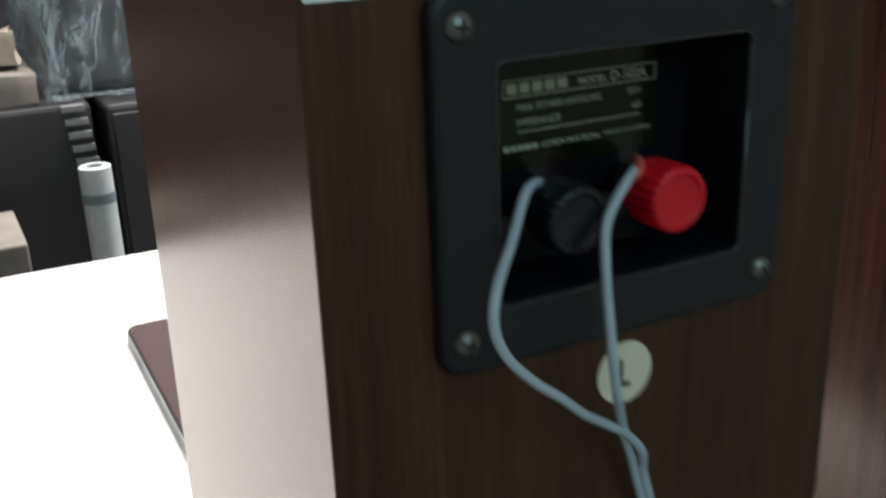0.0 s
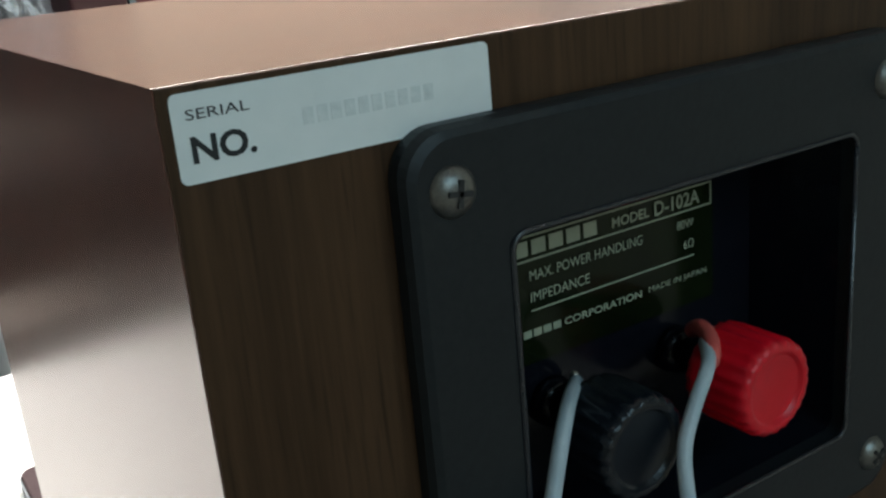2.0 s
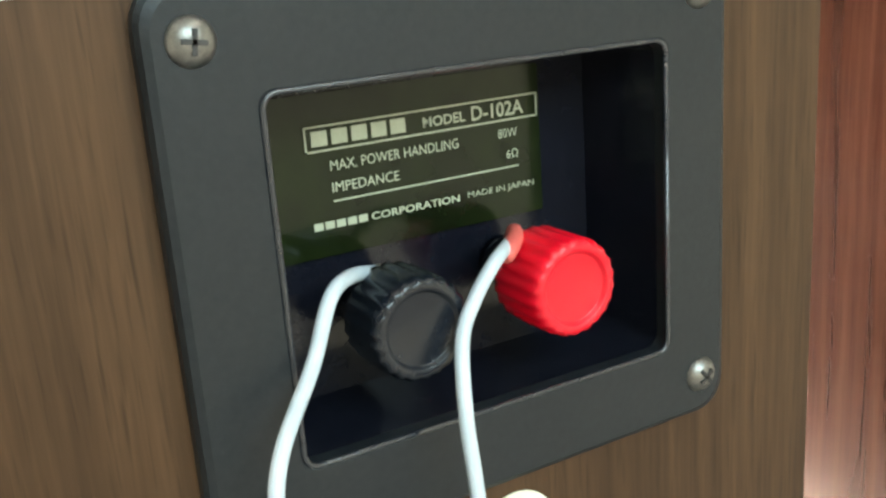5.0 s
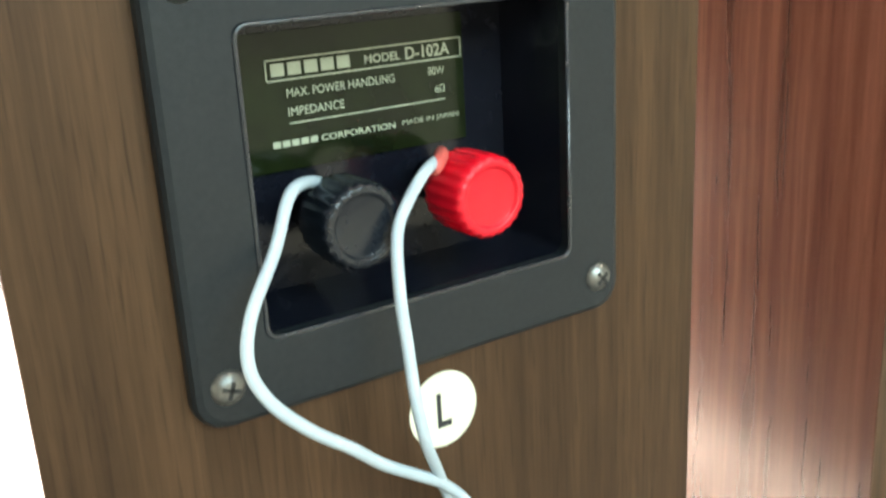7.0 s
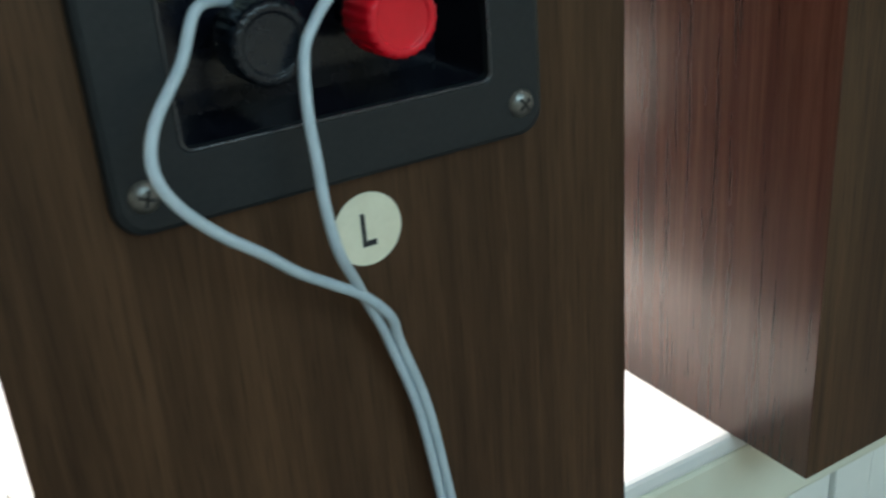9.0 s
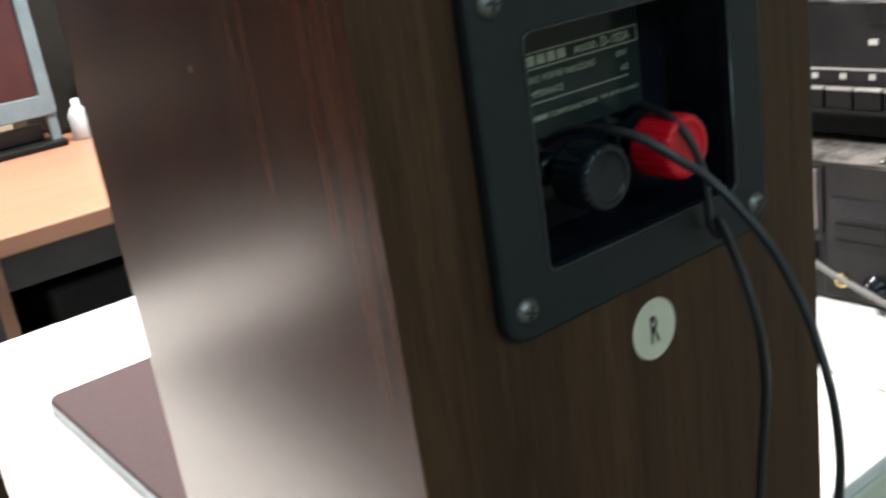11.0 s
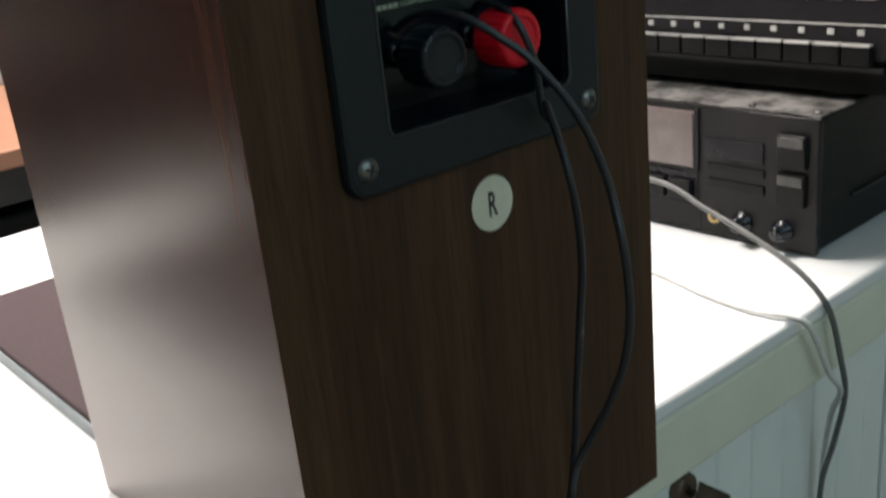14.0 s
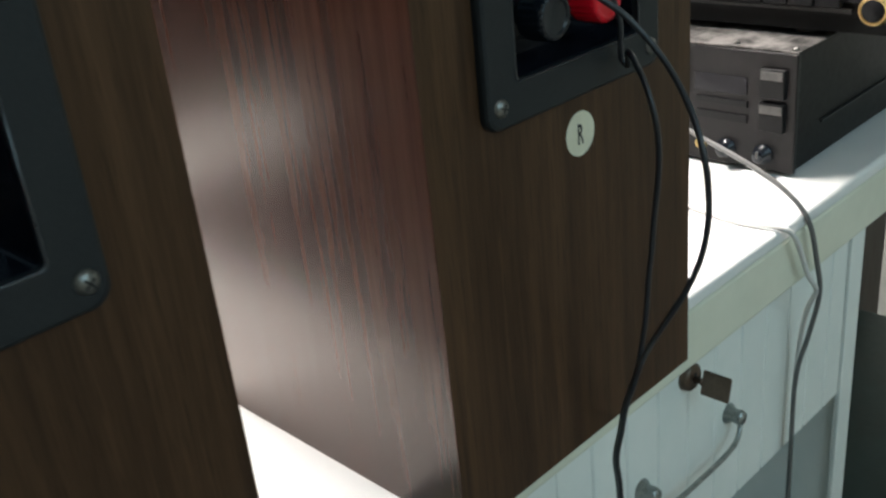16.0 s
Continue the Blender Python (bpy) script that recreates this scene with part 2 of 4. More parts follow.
WALLPAINT = surface("warm_wall_paint", (0.48, 0.39, 0.29), (0.56, 0.46, 0.35), (2.5, 2.5, 2.5), 0.8, bump=0.05)
COOLPAINT = surface("grey_green_wall", (0.27, 0.31, 0.285), (0.33, 0.375, 0.345), (2.5, 2.5, 2.5), 0.8, bump=0.05)
CEILPAINT = surface("ceiling_paint", (0.74, 0.73, 0.71), (0.80, 0.79, 0.77), (2.5, 2.5, 2.5), 0.9)
FLOORMAT = surface("dark_floor", (0.11, 0.115, 0.11), (0.17, 0.175, 0.165), (6, 6, 6), 0.45, 0.15, bump=0.05)
KNEEWOOD = surface("dark_brown_board", (0.022, 0.013, 0.010), (0.038, 0.023, 0.017), (40, 40, 4), 0.5, 0.1, bump=0.05)
TEAL = surface("teal_crate", (0.005, 0.018, 0.017), (0.010, 0.032, 0.030), (20, 20, 20), 0.45)


def glassy(name):
    """Thin clear film: nearly invisible where flat, milky along its creases."""
    m, tree, bsdf = nodes_of(name)
    n, l = tree.nodes, tree.links
    set_in(bsdf, "Base Color", (0.62, 0.74, 0.82, 1)), set_in(bsdf, "Roughness", 0.16)
    tex, crease = n.new("ShaderNodeTexNoise"), n.new("ShaderNodeTexNoise")
    coords, mapping = n.new("ShaderNodeTexCoord"), n.new("ShaderNodeMapping")
    mapping.inputs["Scale"].default_value = (1.0, 1.0, 0.35)
    l.new(coords.outputs["Object"], mapping.inputs["Vector"])
    set_in(tex, "Scale", 16.0), set_in(tex, "Detail", 5.0)
    set_in(crease, "Scale", 24.0), set_in(crease, "Detail", 7.0), set_in(crease, "Roughness", 0.7), set_in(crease, "Distortion", 0.8)
    l.new(mapping.outputs[0], crease.inputs["Vector"])
    ramp = n.new("ShaderNodeValToRGB")
    e = ramp.color_ramp.elements
    e[0].position, e[1].position = 0.47, 0.66
    e[0].color, e[1].color = (0.09, 0.09, 0.09, 1), (0.75, 0.75, 0.75, 1)
    l.new(crease.outputs["Fac"], ramp.inputs["Fac"]), l.new(ramp.outputs["Color"], bsdf.inputs["Alpha"])
    rel = n.new("ShaderNodeBump")
    set_in(rel, "Strength", 0.9), set_in(rel, "Distance", 0.02)
    l.new(tex.outputs["Fac"], rel.inputs["Height"]), l.new(rel.outputs[0], bsdf.inputs["Normal"])
    return m


FILMBAG = glassy("clear_plastic_film")
GLOW, _, glow_bsdf = nodes_of("lamp_diffuser")
set_in(glow_bsdf, "Emission Color", (1.0, 0.93, 0.84, 1)), set_in(glow_bsdf, "Emission Strength", 6.0)

# ---- mesh helpers ----


def thing(name, m, label, category, group="", kind=""):
    ob = new(name)
    ob.empty_display_size = 0.05
    ob.matrix_world = m
    return tagged(ob, label, category, group, kind)


def mesh_from(name, bm, material, smooth=False):
    bmesh.ops.recalc_face_normals(bm, faces=bm.faces)
    me = bpy.data.meshes.new(name)
    bm.to_mesh(me)
    bm.free()
    me.materials.append(material)
    if smooth:
        for p in me.polygons:
            p.use_smooth = True
    return me


def part(name, bm, material, parent, label="", smooth=False):
    ob = new(name, mesh_from(name, bm, material, smooth))
    ob.parent = parent
    return tagged(ob, label)


def solo(name, bm, material, m, label, category, group="", kind="", smooth=False):
    ob = new(name, mesh_from(name, bm, material, smooth))
    ob.matrix_world = m
    return tagged(ob, label, category, group, kind)


def box(x0, y0, z0, x1, y1, z1, bevel=0.0, seg=2, bm=None):
    bm = bm or bmesh.new()
    made = bmesh.ops.create_cube(bm, size=1.0)["verts"]
    bmesh.ops.transform(bm, verts=made, matrix=Matrix.Translation(((x0 + x1) / 2, (y0 + y1) / 2, (z0 + z1) / 2))
                        @ Matrix.Diagonal((x1 - x0, y1 - y0, z1 - z0, 1)))
    if bevel:
        edges = list({e for v in made for e in v.link_edges})
        bmesh.ops.bevel(bm, geom=edges, offset=bevel, segments=seg, affect="EDGES", profile=0.5)
    return bm


def outline(x0, z0, x1, z1, r, n=6):
    pts = []
    for cx, cz, a0 in ((x1 - r, z1 - r, 0), (x0 + r, z1 - r, 90), (x0 + r, z0 + r, 180), (x1 - r, z0 + r, 270)):
        for i in range(n + 1):
            a = radians(a0 + 90 * i / n)
            pts.append((cx + r * math.cos(a), cz + r * math.sin(a)))
    return pts


def slab(pts, y0, y1, ease=0.0, bm=None):
    """A plate in the x-z plane from its outline; its face at y0 is eased."""
    bm = bm or bmesh.new()
    cx, cz = sum(p[0] for p in pts) / len(pts), sum(p[1] for p in pts) / len(pts)

    def ring(y, shrink):
        out = []
        for x, z in pts:
            d = math.hypot(x - cx, z - cz)
            k = (d - shrink * 1.3) / d
            out.append(bm.verts.new((cx + (x - cx) * k, y, cz + (z - cz) * k)))
        return out
    rings = [ring(y1, 0)] + ([ring(y0 + ease, 0), ring(y0 + 0.3 * ease, 0.3 * ease), ring(y0, ease)] if ease else [ring(y0, 0)])
    for a, b in zip(rings, rings[1:]):
        for i in range(len(pts)):
            j = (i + 1) % len(pts)
            bm.faces.new((a[i], a[j], b[j], b[i]))
    bm.faces.new(rings[0]), bm.faces.new(rings[-1])
    return bm


def frame_plate(outer, inner, y0, y1, ease):
    """A plate with a hole; both outlines have as many corners."""
    bm = bmesh.new()

    def ring(pts, y, grow):
        cx, cz = sum(p[0] for p in pts) / len(pts), sum(p[1] for p in pts) / len(pts)
        out = []
        for x, z in pts:
            d = math.hypot(x - cx, z - cz)
            k = (d + grow) / d
            out.append(bm.verts.new((cx + (x - cx) * k, y, cz + (z - cz) * k)))
        return out
    rings = [ring(outer, y1, 0), ring(outer, y0 + ease, 0), ring(outer, y0 + 0.3 * ease, -0.35 * ease), ring(outer, y0, -1.1 * ease),
             ring(inner, y0, 0.0010), ring(inner, y0 + 0.0003, 0.0003), ring(inner, y0 + 0.0012, 0), ring(inner, y1, 0)]
    for a, b in zip(rings, rings[1:] + rings[:1]):
        for i in range(len(a)):
            j = (i + 1) % len(a)
            bm.faces.new((a[i], a[j], b[j], b[i]))
    return bm


def lathe(profile, n=32, bm=None):
    """A body turned about the y axis: (radius, y) rows; radius 0 closes it."""
    bm = bm or bmesh.new()
    rings = []
    for r, y in profile:
        rings.append([bm.verts.new((0, y, 0))] if r == 0 else
                     [bm.verts.new((r * math.cos(2 * math.pi * i / n), y, r * math.sin(2 * math.pi * i / n))) for i in range(n)])
    for a, b in zip(rings, rings[1:]):
        for i in range(n):
            j = (i + 1) % n
            if len(a) == 1:
                bm.faces.new((a[0], b[j], b[i]))
            elif len(b) == 1:
                bm.faces.new((a[i], a[j], b[0]))
            else:
                bm.faces.new((a[i], a[j], b[j], b[i]))
    return bm


def moved(bm, x, y, z, rx=0, ry=0, rz=0):
    bmesh.ops.transform(bm, verts=bm.verts, matrix=pose(x, y, z, rx, ry, rz))
    return bm


def smooth_line(pts, steps=10):
    p = [Vector(q) for q in pts]
    p = [2 * p[0] - p[1]] + p + [2 * p[-1] - p[-2]]
    out = []
    for i in range(1, len(p) - 2):
        a, b, c, d = p[i - 1:i + 3]
        for k in range(steps):
            t = k / steps
            out.append(0.5 * (2 * b + (c - a) * t + (2 * a - 5 * b + 4 * c - d) * t * t + (3 * b - a - 3 * c + d) * t ** 3))
    return out + [p[-2]]


def tube(pts, r, n=10, steps=10):
    bm = bmesh.new()
    line = smooth_line(pts, steps)
    side, rings = Vector((1, 0, 0)), []
    for i, q in enumerate(line):
        d = (line[min(i + 1, len(line) - 1)] - line[max(i - 1, 0)]).normalized()
        side = (side - d * side.dot(d))
        side = side.normalized() if side.length > 1e-4 else d.orthogonal().normalized()
        up = d.cross(side)
        rings.append([bm.verts.new(q + r * (math.cos(a) * side + math.sin(a) * up)) for a in (2 * math.pi * k / n for k in range(n))])
    for a, b in zip(rings, rings[1:]):
        for k in range(n):
            j = (k + 1) % n
            bm.faces.new((a[k], a[j], b[j], b[k]))
    bm.faces.new(rings[0]), bm.faces.new(rings[-1])
    return bm


def words(text, x, z, y, width, height, bold=0.0):
    """Lettering that stands in the x-z plane and faces the -y side, fitted to a width and a height."""
    data = bpy.data.curves.new("lettering", "FONT")
    data.body, data.size, data.offset, data.resolution_u = text, 1.0, bold, 3
    ob = new("lettering", data)
    bpy.context.view_layer.update()
    me = bpy.data.meshes.new_from_object(ob.evaluated_get(bpy.context.evaluated_depsgraph_get()))
    bm = bmesh.new()
    bm.from_mesh(me)
    bpy.data.objects.remove(ob), bpy.data.meshes.remove(me), bpy.data.curves.remove(data)
    xs, ys = [v.co.x for v in bm.verts], [v.co.y for v in bm.verts]
    kx, ky = width / (max(xs) - min(xs)), height / (max(ys) - min(ys))
    x_0, y_0 = min(xs), min(ys)
    for v in bm.verts:
        v.co = Vector((x + (v.co.x - x_0) * kx, y, z + (v.co.y - y_0) * ky))
    return bm


def strip(x0, z0, x1, z1, y, bm=None, t=0.0002):
    return box(x0, y - t, z0, x1, y, z1, bm=bm)


# ---- the room ----
T = 0.75  # height of the white desktop
X0, X1, Y0, Y1, HIGH = -2.2, 2.4, -1.7, 2.9, 2.5


def wall(name, b, material, label):
    return solo(name, b, material, Matrix(), label, "wall", kind="structure")


# ceiling and south and west walls are unseen, added to close the room for bounce
solo("floor", box(X0, Y0, -0.1, X1, Y1, 0.0), FLOORMAT, Matrix(), "dark worn vinyl floor of a cluttered workroom", "floor", kind="structure")
solo("ceiling", box(X0, Y0, HIGH, X1, Y1, HIGH + 0.1), CEILPAINT, Matrix(), "plain off-white painted ceiling", "ceiling", kind="structure")
wall("wall_north", box(X0, Y1, 0, X1, Y1 + 0.12, HIGH), WALLPAINT, "warm beige painted wall behind the clutter")
wall("wall_south", box(X0, Y0 - 0.12, 0, X1, Y0, HIGH), COOLPAINT, "plain grey-green painted wall")
wall("wall_west", box(X0 - 0.12, Y0 - 0.12, 0, X0, Y1 + 0.12, HIGH), COOLPAINT, "plain grey-green painted wall")
wall("wall_east", box(X1, Y0 - 0.12, 0, X1 + 0.12, Y1 + 0.12, HIGH), COOLPAINT, "plain grey-green painted wall")
for lamp_x in (0.35, 1.30):
    lamp = thing("ceiling_light", pose(lamp_x, 1.02, 2.5), "long white fluorescent ceiling light above the desk", "ceiling light", "ceiling lights")
    part("housing", box(-0.42, -0.21, -0.055, 0.42, 0.21, -0.001, 0.01), BRIGHTPAPER, lamp)
    part("diffuser", box(-0.37, -0.18, -0.066, 0.37, 0.18, -0.056, 0.003), GLOW, lamp, "glowing milky diffuser")

# ---- the white desk ----
EDGE, RIGHT, LEFT = 0.0458, 0.877, -0.62
desk = thing("desk", pose(0, 0, 0, 0, 0, -1.0), "white painted wooden desk with a drawer, thick top and boarded front", "desk")
part("desktop", box(-0.75, EDGE, T - 0.013, 1.62, 0.7112, T, 0.004, 3), DESKTOP, desk, "glossy white desktop")
part("edge_rail", box(-0.748, EDGE + 0.002, T - 0.060, 1.618, 0.708, T - 0.0135, 0.003), LIPPAINT, desk, "cream painted edge rail")
FACE = EDGE + 0.0240
part("side_panel", box(RIGHT - 0.020, FACE + 0.004, 0.0, RIGHT, 0.69, T - 0.061, 0.002), DESKPAINT, desk)
part("side_panel", box(LEFT, FACE + 0.004, 0.0, LEFT + 0.02, 0.69, T - 0.061, 0.002), DESKPAINT, desk)
part("back_panel", box(LEFT + 0.021, 0.67, 0.05, RIGHT - 0.021, 0.685, T - 0.061), DESKPAINT, desk)
part("shelf", box(LEFT + 0.021, FACE + 0.03, 0.22, RIGHT - 0.021, 0.668, 0.24, 0.002), DESKPAINT, desk)
part("stile", box(RIGHT - 0.027, FACE - 0.002, 0.0, RIGHT - 0.0005, FACE + 0.0035, T - 0.0615, 0.001), DESKPAINT, desk)
part("stile", box(0.40, FACE - 0.002, 0.0, 0.43, FACE + 0.018, T - 0.0615, 0.001), DESKPAINT, desk)
drawer = part("drawer", box(0.432, FACE + 0.009, T - 0.243, RIGHT - 0.029, FACE + 0.40, T - 0.066, 0.001), DESKPAINT, desk)
x, k = 0.432, 0
while x < RIGHT - 0.03:
    w = min(0.0385, RIGHT - 0.0285 - x)
    part("board", box(x + 0.0005, FACE, T - 0.247, x + w - 0.0005, FACE + 0.0085, T - 0.063, 0.0014, 1), DESKPAINT, drawer)
    x += 0.0385
x = LEFT + 0.02
while x < 0.398:
    w = min(0.0385, 0.3985 - x)
    part("board", box(x + 0.0005, FACE, 0.03, x + w - 0.0005, FACE + 0.012, T - 0.063, 0.0014, 1), DESKPAINT, desk)
    x += 0.0385

lock = part("lock", moved(lathe([(0, -0.007), (0.0085, -0.0068), (0.0105, -0.005), (0.0112, -0.0005), (0.0112, 0.004), (0, 0.004)], 28), 0.584, FACE, T - 0.089),
            KEYMETAL, desk, "round tarnished drawer lock", True)
part("keyway", moved(box(-0.001, -0.0078, -0.004, 0.001, -0.0062, 0.004), 0.584, FACE, T - 0.089), RECESS, lock)
key = thing("drawer_key", pose(0.584, FACE - 0.0136, T - 0.089, 0, 14, 0), "tarnished brown key standing in the drawer lock", "key")
part("shank", moved(lathe([(0, 0.004), (0.0021, 0.004), (0.0021, -0.009), (0.003, -0.0095), (0.003, -0.0105), (0, -0.0105)], 14), 0, 0, 0), KEYMETAL, key, smooth=True)
part("bow", slab(outline(-0.0010, -0.0095, 0.0010, 0.0095, 0.0009, 2), -0.032, -0.0103, 0.001), KEYMETAL, key, "flat dark key bow")

handle = part("handle", tube([(0.525, FACE + 0.002, T - 0.156), (0.525, FACE - 0.009, T - 0.157), (0.530, FACE - 0.013, T - 0.166), (0.545, FACE - 0.015, T - 0.172),
                              (0.584, FACE - 0.015, T - 0.174), (0.624, FACE - 0.015, T - 0.172), (0.639, FACE - 0.013, T - 0.166), (0.644, FACE - 0.009, T - 0.157),
                              (0.644, FACE + 0.002, T - 0.156)], 0.0021, 12), HANDLEMETAL, desk, "drooping brushed metal bail handle", True)
for hx in (0.525, 0.644):
    part("handle_boss", moved(lathe([(0, -0.0145), (0.005, -0.014), (0.0062, -0.011), (0.0055, -0.005), (0.0085, -0.001), (0.0085, 0.003), (0, 0.003)], 20), hx, FACE, T - 0.155),
         HANDLEMETAL, handle, smooth=True)

# ---- loudspeakers ----
SW, SD, SH = 0.1905, 0.2095, 0.3042


def screw(parent, x, y, z, turn):
    head = part("screw", moved(lathe([(0, -0.0024), (0.0012, -0.00235), (0.0026, -0.0019), (0.0037, -0.0010), (0.0042, -0.0002), (0.0042, 0.0012), (0, 0.0012)], 24), x, y, z),
                SCREW, parent, "domed cross-head screw", True)
    # slightly raised dark cross, coloured as the shade of a cut slot
    bm = box(-0.0021, -0.0026, -0.00042, 0.0021, -0.0012, 0.00042)
    box(-0.00042, -0.0026, -0.0021, 0.00042, -0.0012, 0.0021, bm=bm)
    part("cross_slot", moved(moved(bm, 0, 0, 0, 0, turn, 0), x, y, z), RECESS, head)


def terminal(parent, x, z, front, back, material, label, name="terminal_knob"):
    """A ribbed screw-down binding post with a dished cap."""
    n, r, bm = 176, 0.0105, bmesh.new()

    def ring(rad, y, rib):
        return [bm.verts.new(((rad - rib * (0.5 + 0.5 * math.cos(22 * a))) * math.cos(a), y, (rad - rib * (0.5 + 0.5 * math.cos(22 * a))) * math.sin(a)))
                for a in (2 * math.pi * i / n for i in range(n))]
    rings = [ring(0.0055, back, 0), ring(0.0086, back - 0.001, 0.0), ring(r - 0.0002, back - 0.0022, 0.0004), ring(r, back - 0.004, 0.00035), ring(r, front + 0.0022, 0.00035),
             ring(r - 0.0003, front + 0.0010, 0.0004), ring(r - 0.0008, front + 0.0003, 0.0004), ring(r - 0.0015, front, 0.0002), ring(r - 0.0026, front, 0), ring(r - 0.0029, front + 0.0002, 0), ring(r - 0.0032, front + 0.0009, 0), ring(r - 0.0035, front + 0.0010, 0)]
    for a, b in zip(rings, rings[1:]):
        for i in range(n):
            j = (i + 1) % n
            bm.faces.new((a[i], a[j], b[j], b[i]))
    bm.faces.new(rings[0]), bm.faces.new(rings[-1])
    knob = part(name, moved(bm, x, 0, z), material, parent, label, True)
    part("post", moved(lathe([(0.0034, back - 0.002), (0.0034, 0.0202), (0, 0.0202)], 20), x, 0, z), BLACKPLASTIC, knob, smooth=True)
    part("collar", moved(lathe([(0, 0.0166), (0.0050, 0.0167), (0.0054, 0.0202), (0, 0.0202)], 28), x, 0, z), CUP, knob, smooth=True)
    return knob


def loudspeaker(m, letter, sx, sz, panel, label):
    sp = thing("loudspeaker", m, label, "loudspeaker", "pair of loudspeakers on the desk")
    shell = bmesh.new()
    th, y0 = 0.013, 0.0002
    outer = [(0, 0), (SW, 0), (SW, SH), (0, SH)]
    rings = []
    e = 0.00025
    for ins, y in ((th, 0.0145), (th, y0), (e, y0), (0.35 * e, y0 + 0.35 * e), (0, y0 + e), (0, SD - e), (0.35 * e, SD - 0.35 * e), (e, SD)):
        rings.append([shell.verts.new((min(max(px, ins), SW - ins), y, min(max(pz, ins), SH - ins))) for px, pz in outer])
    for a, b in zip(rings, rings[1:]):
        for i in range(4):
            j = (i + 1) % 4
            shell.faces.new((a[i], a[j], b[j], b[i]))
    shell.faces.new(rings[-1])
    part("cabinet", shell, WRAP, sp, "glossy reddish walnut vinyl wrap")
    ox0, oz0, ox1, oz1 = 0.0425, 0.195, 0.1455, 0.283
    rear = box(e, 0, e, ox0, 0.012, SH - e)
    box(ox1, 0, e, SW - e, 0.012, SH - e, bm=rear)
    box(ox0, 0, e, ox1, 0.012, oz0, bm=rear)
    box(ox0, 0, oz1, ox1, 0.012, SH - e, bm=rear)
    bmesh.ops.remove_doubles(rear, verts=rear.verts, dist=1e-5)
    part("rear_panel", rear, REAR, sp, "dull brown walnut rear board")
    plate = part("terminal_plate", frame_plate(outline(0.0322, 0.1868, 0.1555, 0.2925, 0.0075, 8), outline(0.0506, 0.2050, 0.1380, 0.2733, 0.0030, 8), -0.0050, -0.0002, 0.0022),
                 PLATE, sp, "matt black moulded terminal plate")
    cup = bmesh.new()
    front, back = outline(0.0504, 0.2048, 0.1382, 0.2735, 0.0030, 8), outline(0.0522, 0.2064, 0.1362, 0.2722, 0.0028, 8)
    a = [cup.verts.new((px, -0.0038, pz)) for px, pz in front]
    b = [cup.verts.new((px, 0.0206, pz)) for px, pz in back]
    for i in range(len(a)):
        j = (i + 1) % len(a)
        cup.faces.new((a[i], a[j], b[j], b[i]))
    cup.faces.new(b)
    cup_ob = part("cup", cup, CUP, plate, "deep glossy black recess")
    rim = outline(0.0506, 0.2050, 0.1380, 0.2733, 0.0030, 8)
    part("cup_lip", tube([(px, -0.0048, pz) for px, pz in rim + rim[:1]], 0.0006, 8, 1), LIP, plate, "shiny rounded edge of the recess", True)
    yb = 0.0198
    # slab sized and coloured as the reflection on the black recess back
    part("name_panel", slab(outline(0.0550, 0.2360, 0.1232, 0.2690, 0.0006, 2), yb, 0.0205), panel, plate, "dark glossy panel coloured like the reflection in the recess")
    y = yb - 0.0002
    bar = bmesh.new()
    for r in ((0.067, 0.26231, 0.1225, 0.2627), (0.067, 0.25746, 0.1225, 0.25784), (0.067, 0.25746, 0.06738, 0.2627), (0.12212, 0.25746, 0.1225, 0.2627), (0.07198, 0.24702, 0.11695, 0.24736)):
        strip(*r, y, bar, 0.00012)
    part("printed_frame", bar, PRINT, plate)
    # the maker's mark stays a row of plain blocks
    for i in range(5):
        part("maker_mark", strip(0.06844 + 0.0044 * i, 0.25862, 0.07188 + 0.0044 * i, 0.26163, y, t=0.00012), PRINT, plate)
        part("maker_mark", strip(0.06719 + 0.00247 * i, 0.24172, 0.0692 + 0.00247 * i, 0.24328, y, t=0.00012), PRINT, plate)
    for text, tx, tz, w, h, bold in (("MODEL", 0.0936, 0.25882, 0.0103356, 0.0022, 0.022),
                                     ("D-102A", 0.10547, 0.25852, 0.013398, 0.0032, 0.02),
                                     ("MAX. POWER HANDLING", 0.07198, 0.25338, 0.0298584, 0.0021, 0),
                                     ("80W", 0.11197, 0.25377, 0.0049764, 0.002, 0),
                                     ("IMPEDANCE", 0.07198, 0.24891, 0.0151206, 0.0021, 0),
                                     ("6\u03a9", 0.11389, 0.2491, 0.0030624, 0.002, 0),
                                     ("CORPORATION", 0.08001, 0.24172, 0.0212454, 0.0016, 0.02),
                                     ("MADE IN JAPAN", 0.10336, 0.24172, 0.0174174, 0.0017, 0)):
        part("lettering", words(text, tx, tz, y - 0.0001, w, h, bold), PRINT, plate)
    for px, pz, turn in ((0.0400, 0.1968, 20), (0.1476, 0.1966, 50), (0.0403, 0.2827, 8), (0.1469, 0.2827, 70)):
        screw(plate, px, -0.0048, pz, turn)
    terminal(sp, 0.0760, 0.2262, -0.0070, 0.0090, BLACKPLASTIC, "black ribbed binding post")
    terminal(sp, 0.1109, 0.2266, -0.0082, 0.0090, REDPLASTIC, "bright red ribbed binding post")
    tag = part("serial_label", slab(outline(0.0017, 0.2911, 0.0519, 0.3031, 0.0010, 4), -0.0003, 0.0), LABEL, sp, "pale silver serial number label")
    part("lettering", words("SERIAL", 0.0036, 0.2995, -0.0004, 0.0088, 0.0014), INK, tag)
    part("lettering", words("NO.", 0.0037, 0.2937, -0.0004, 0.0090, 0.0037, 0.03), INK, tag, "bold black print")
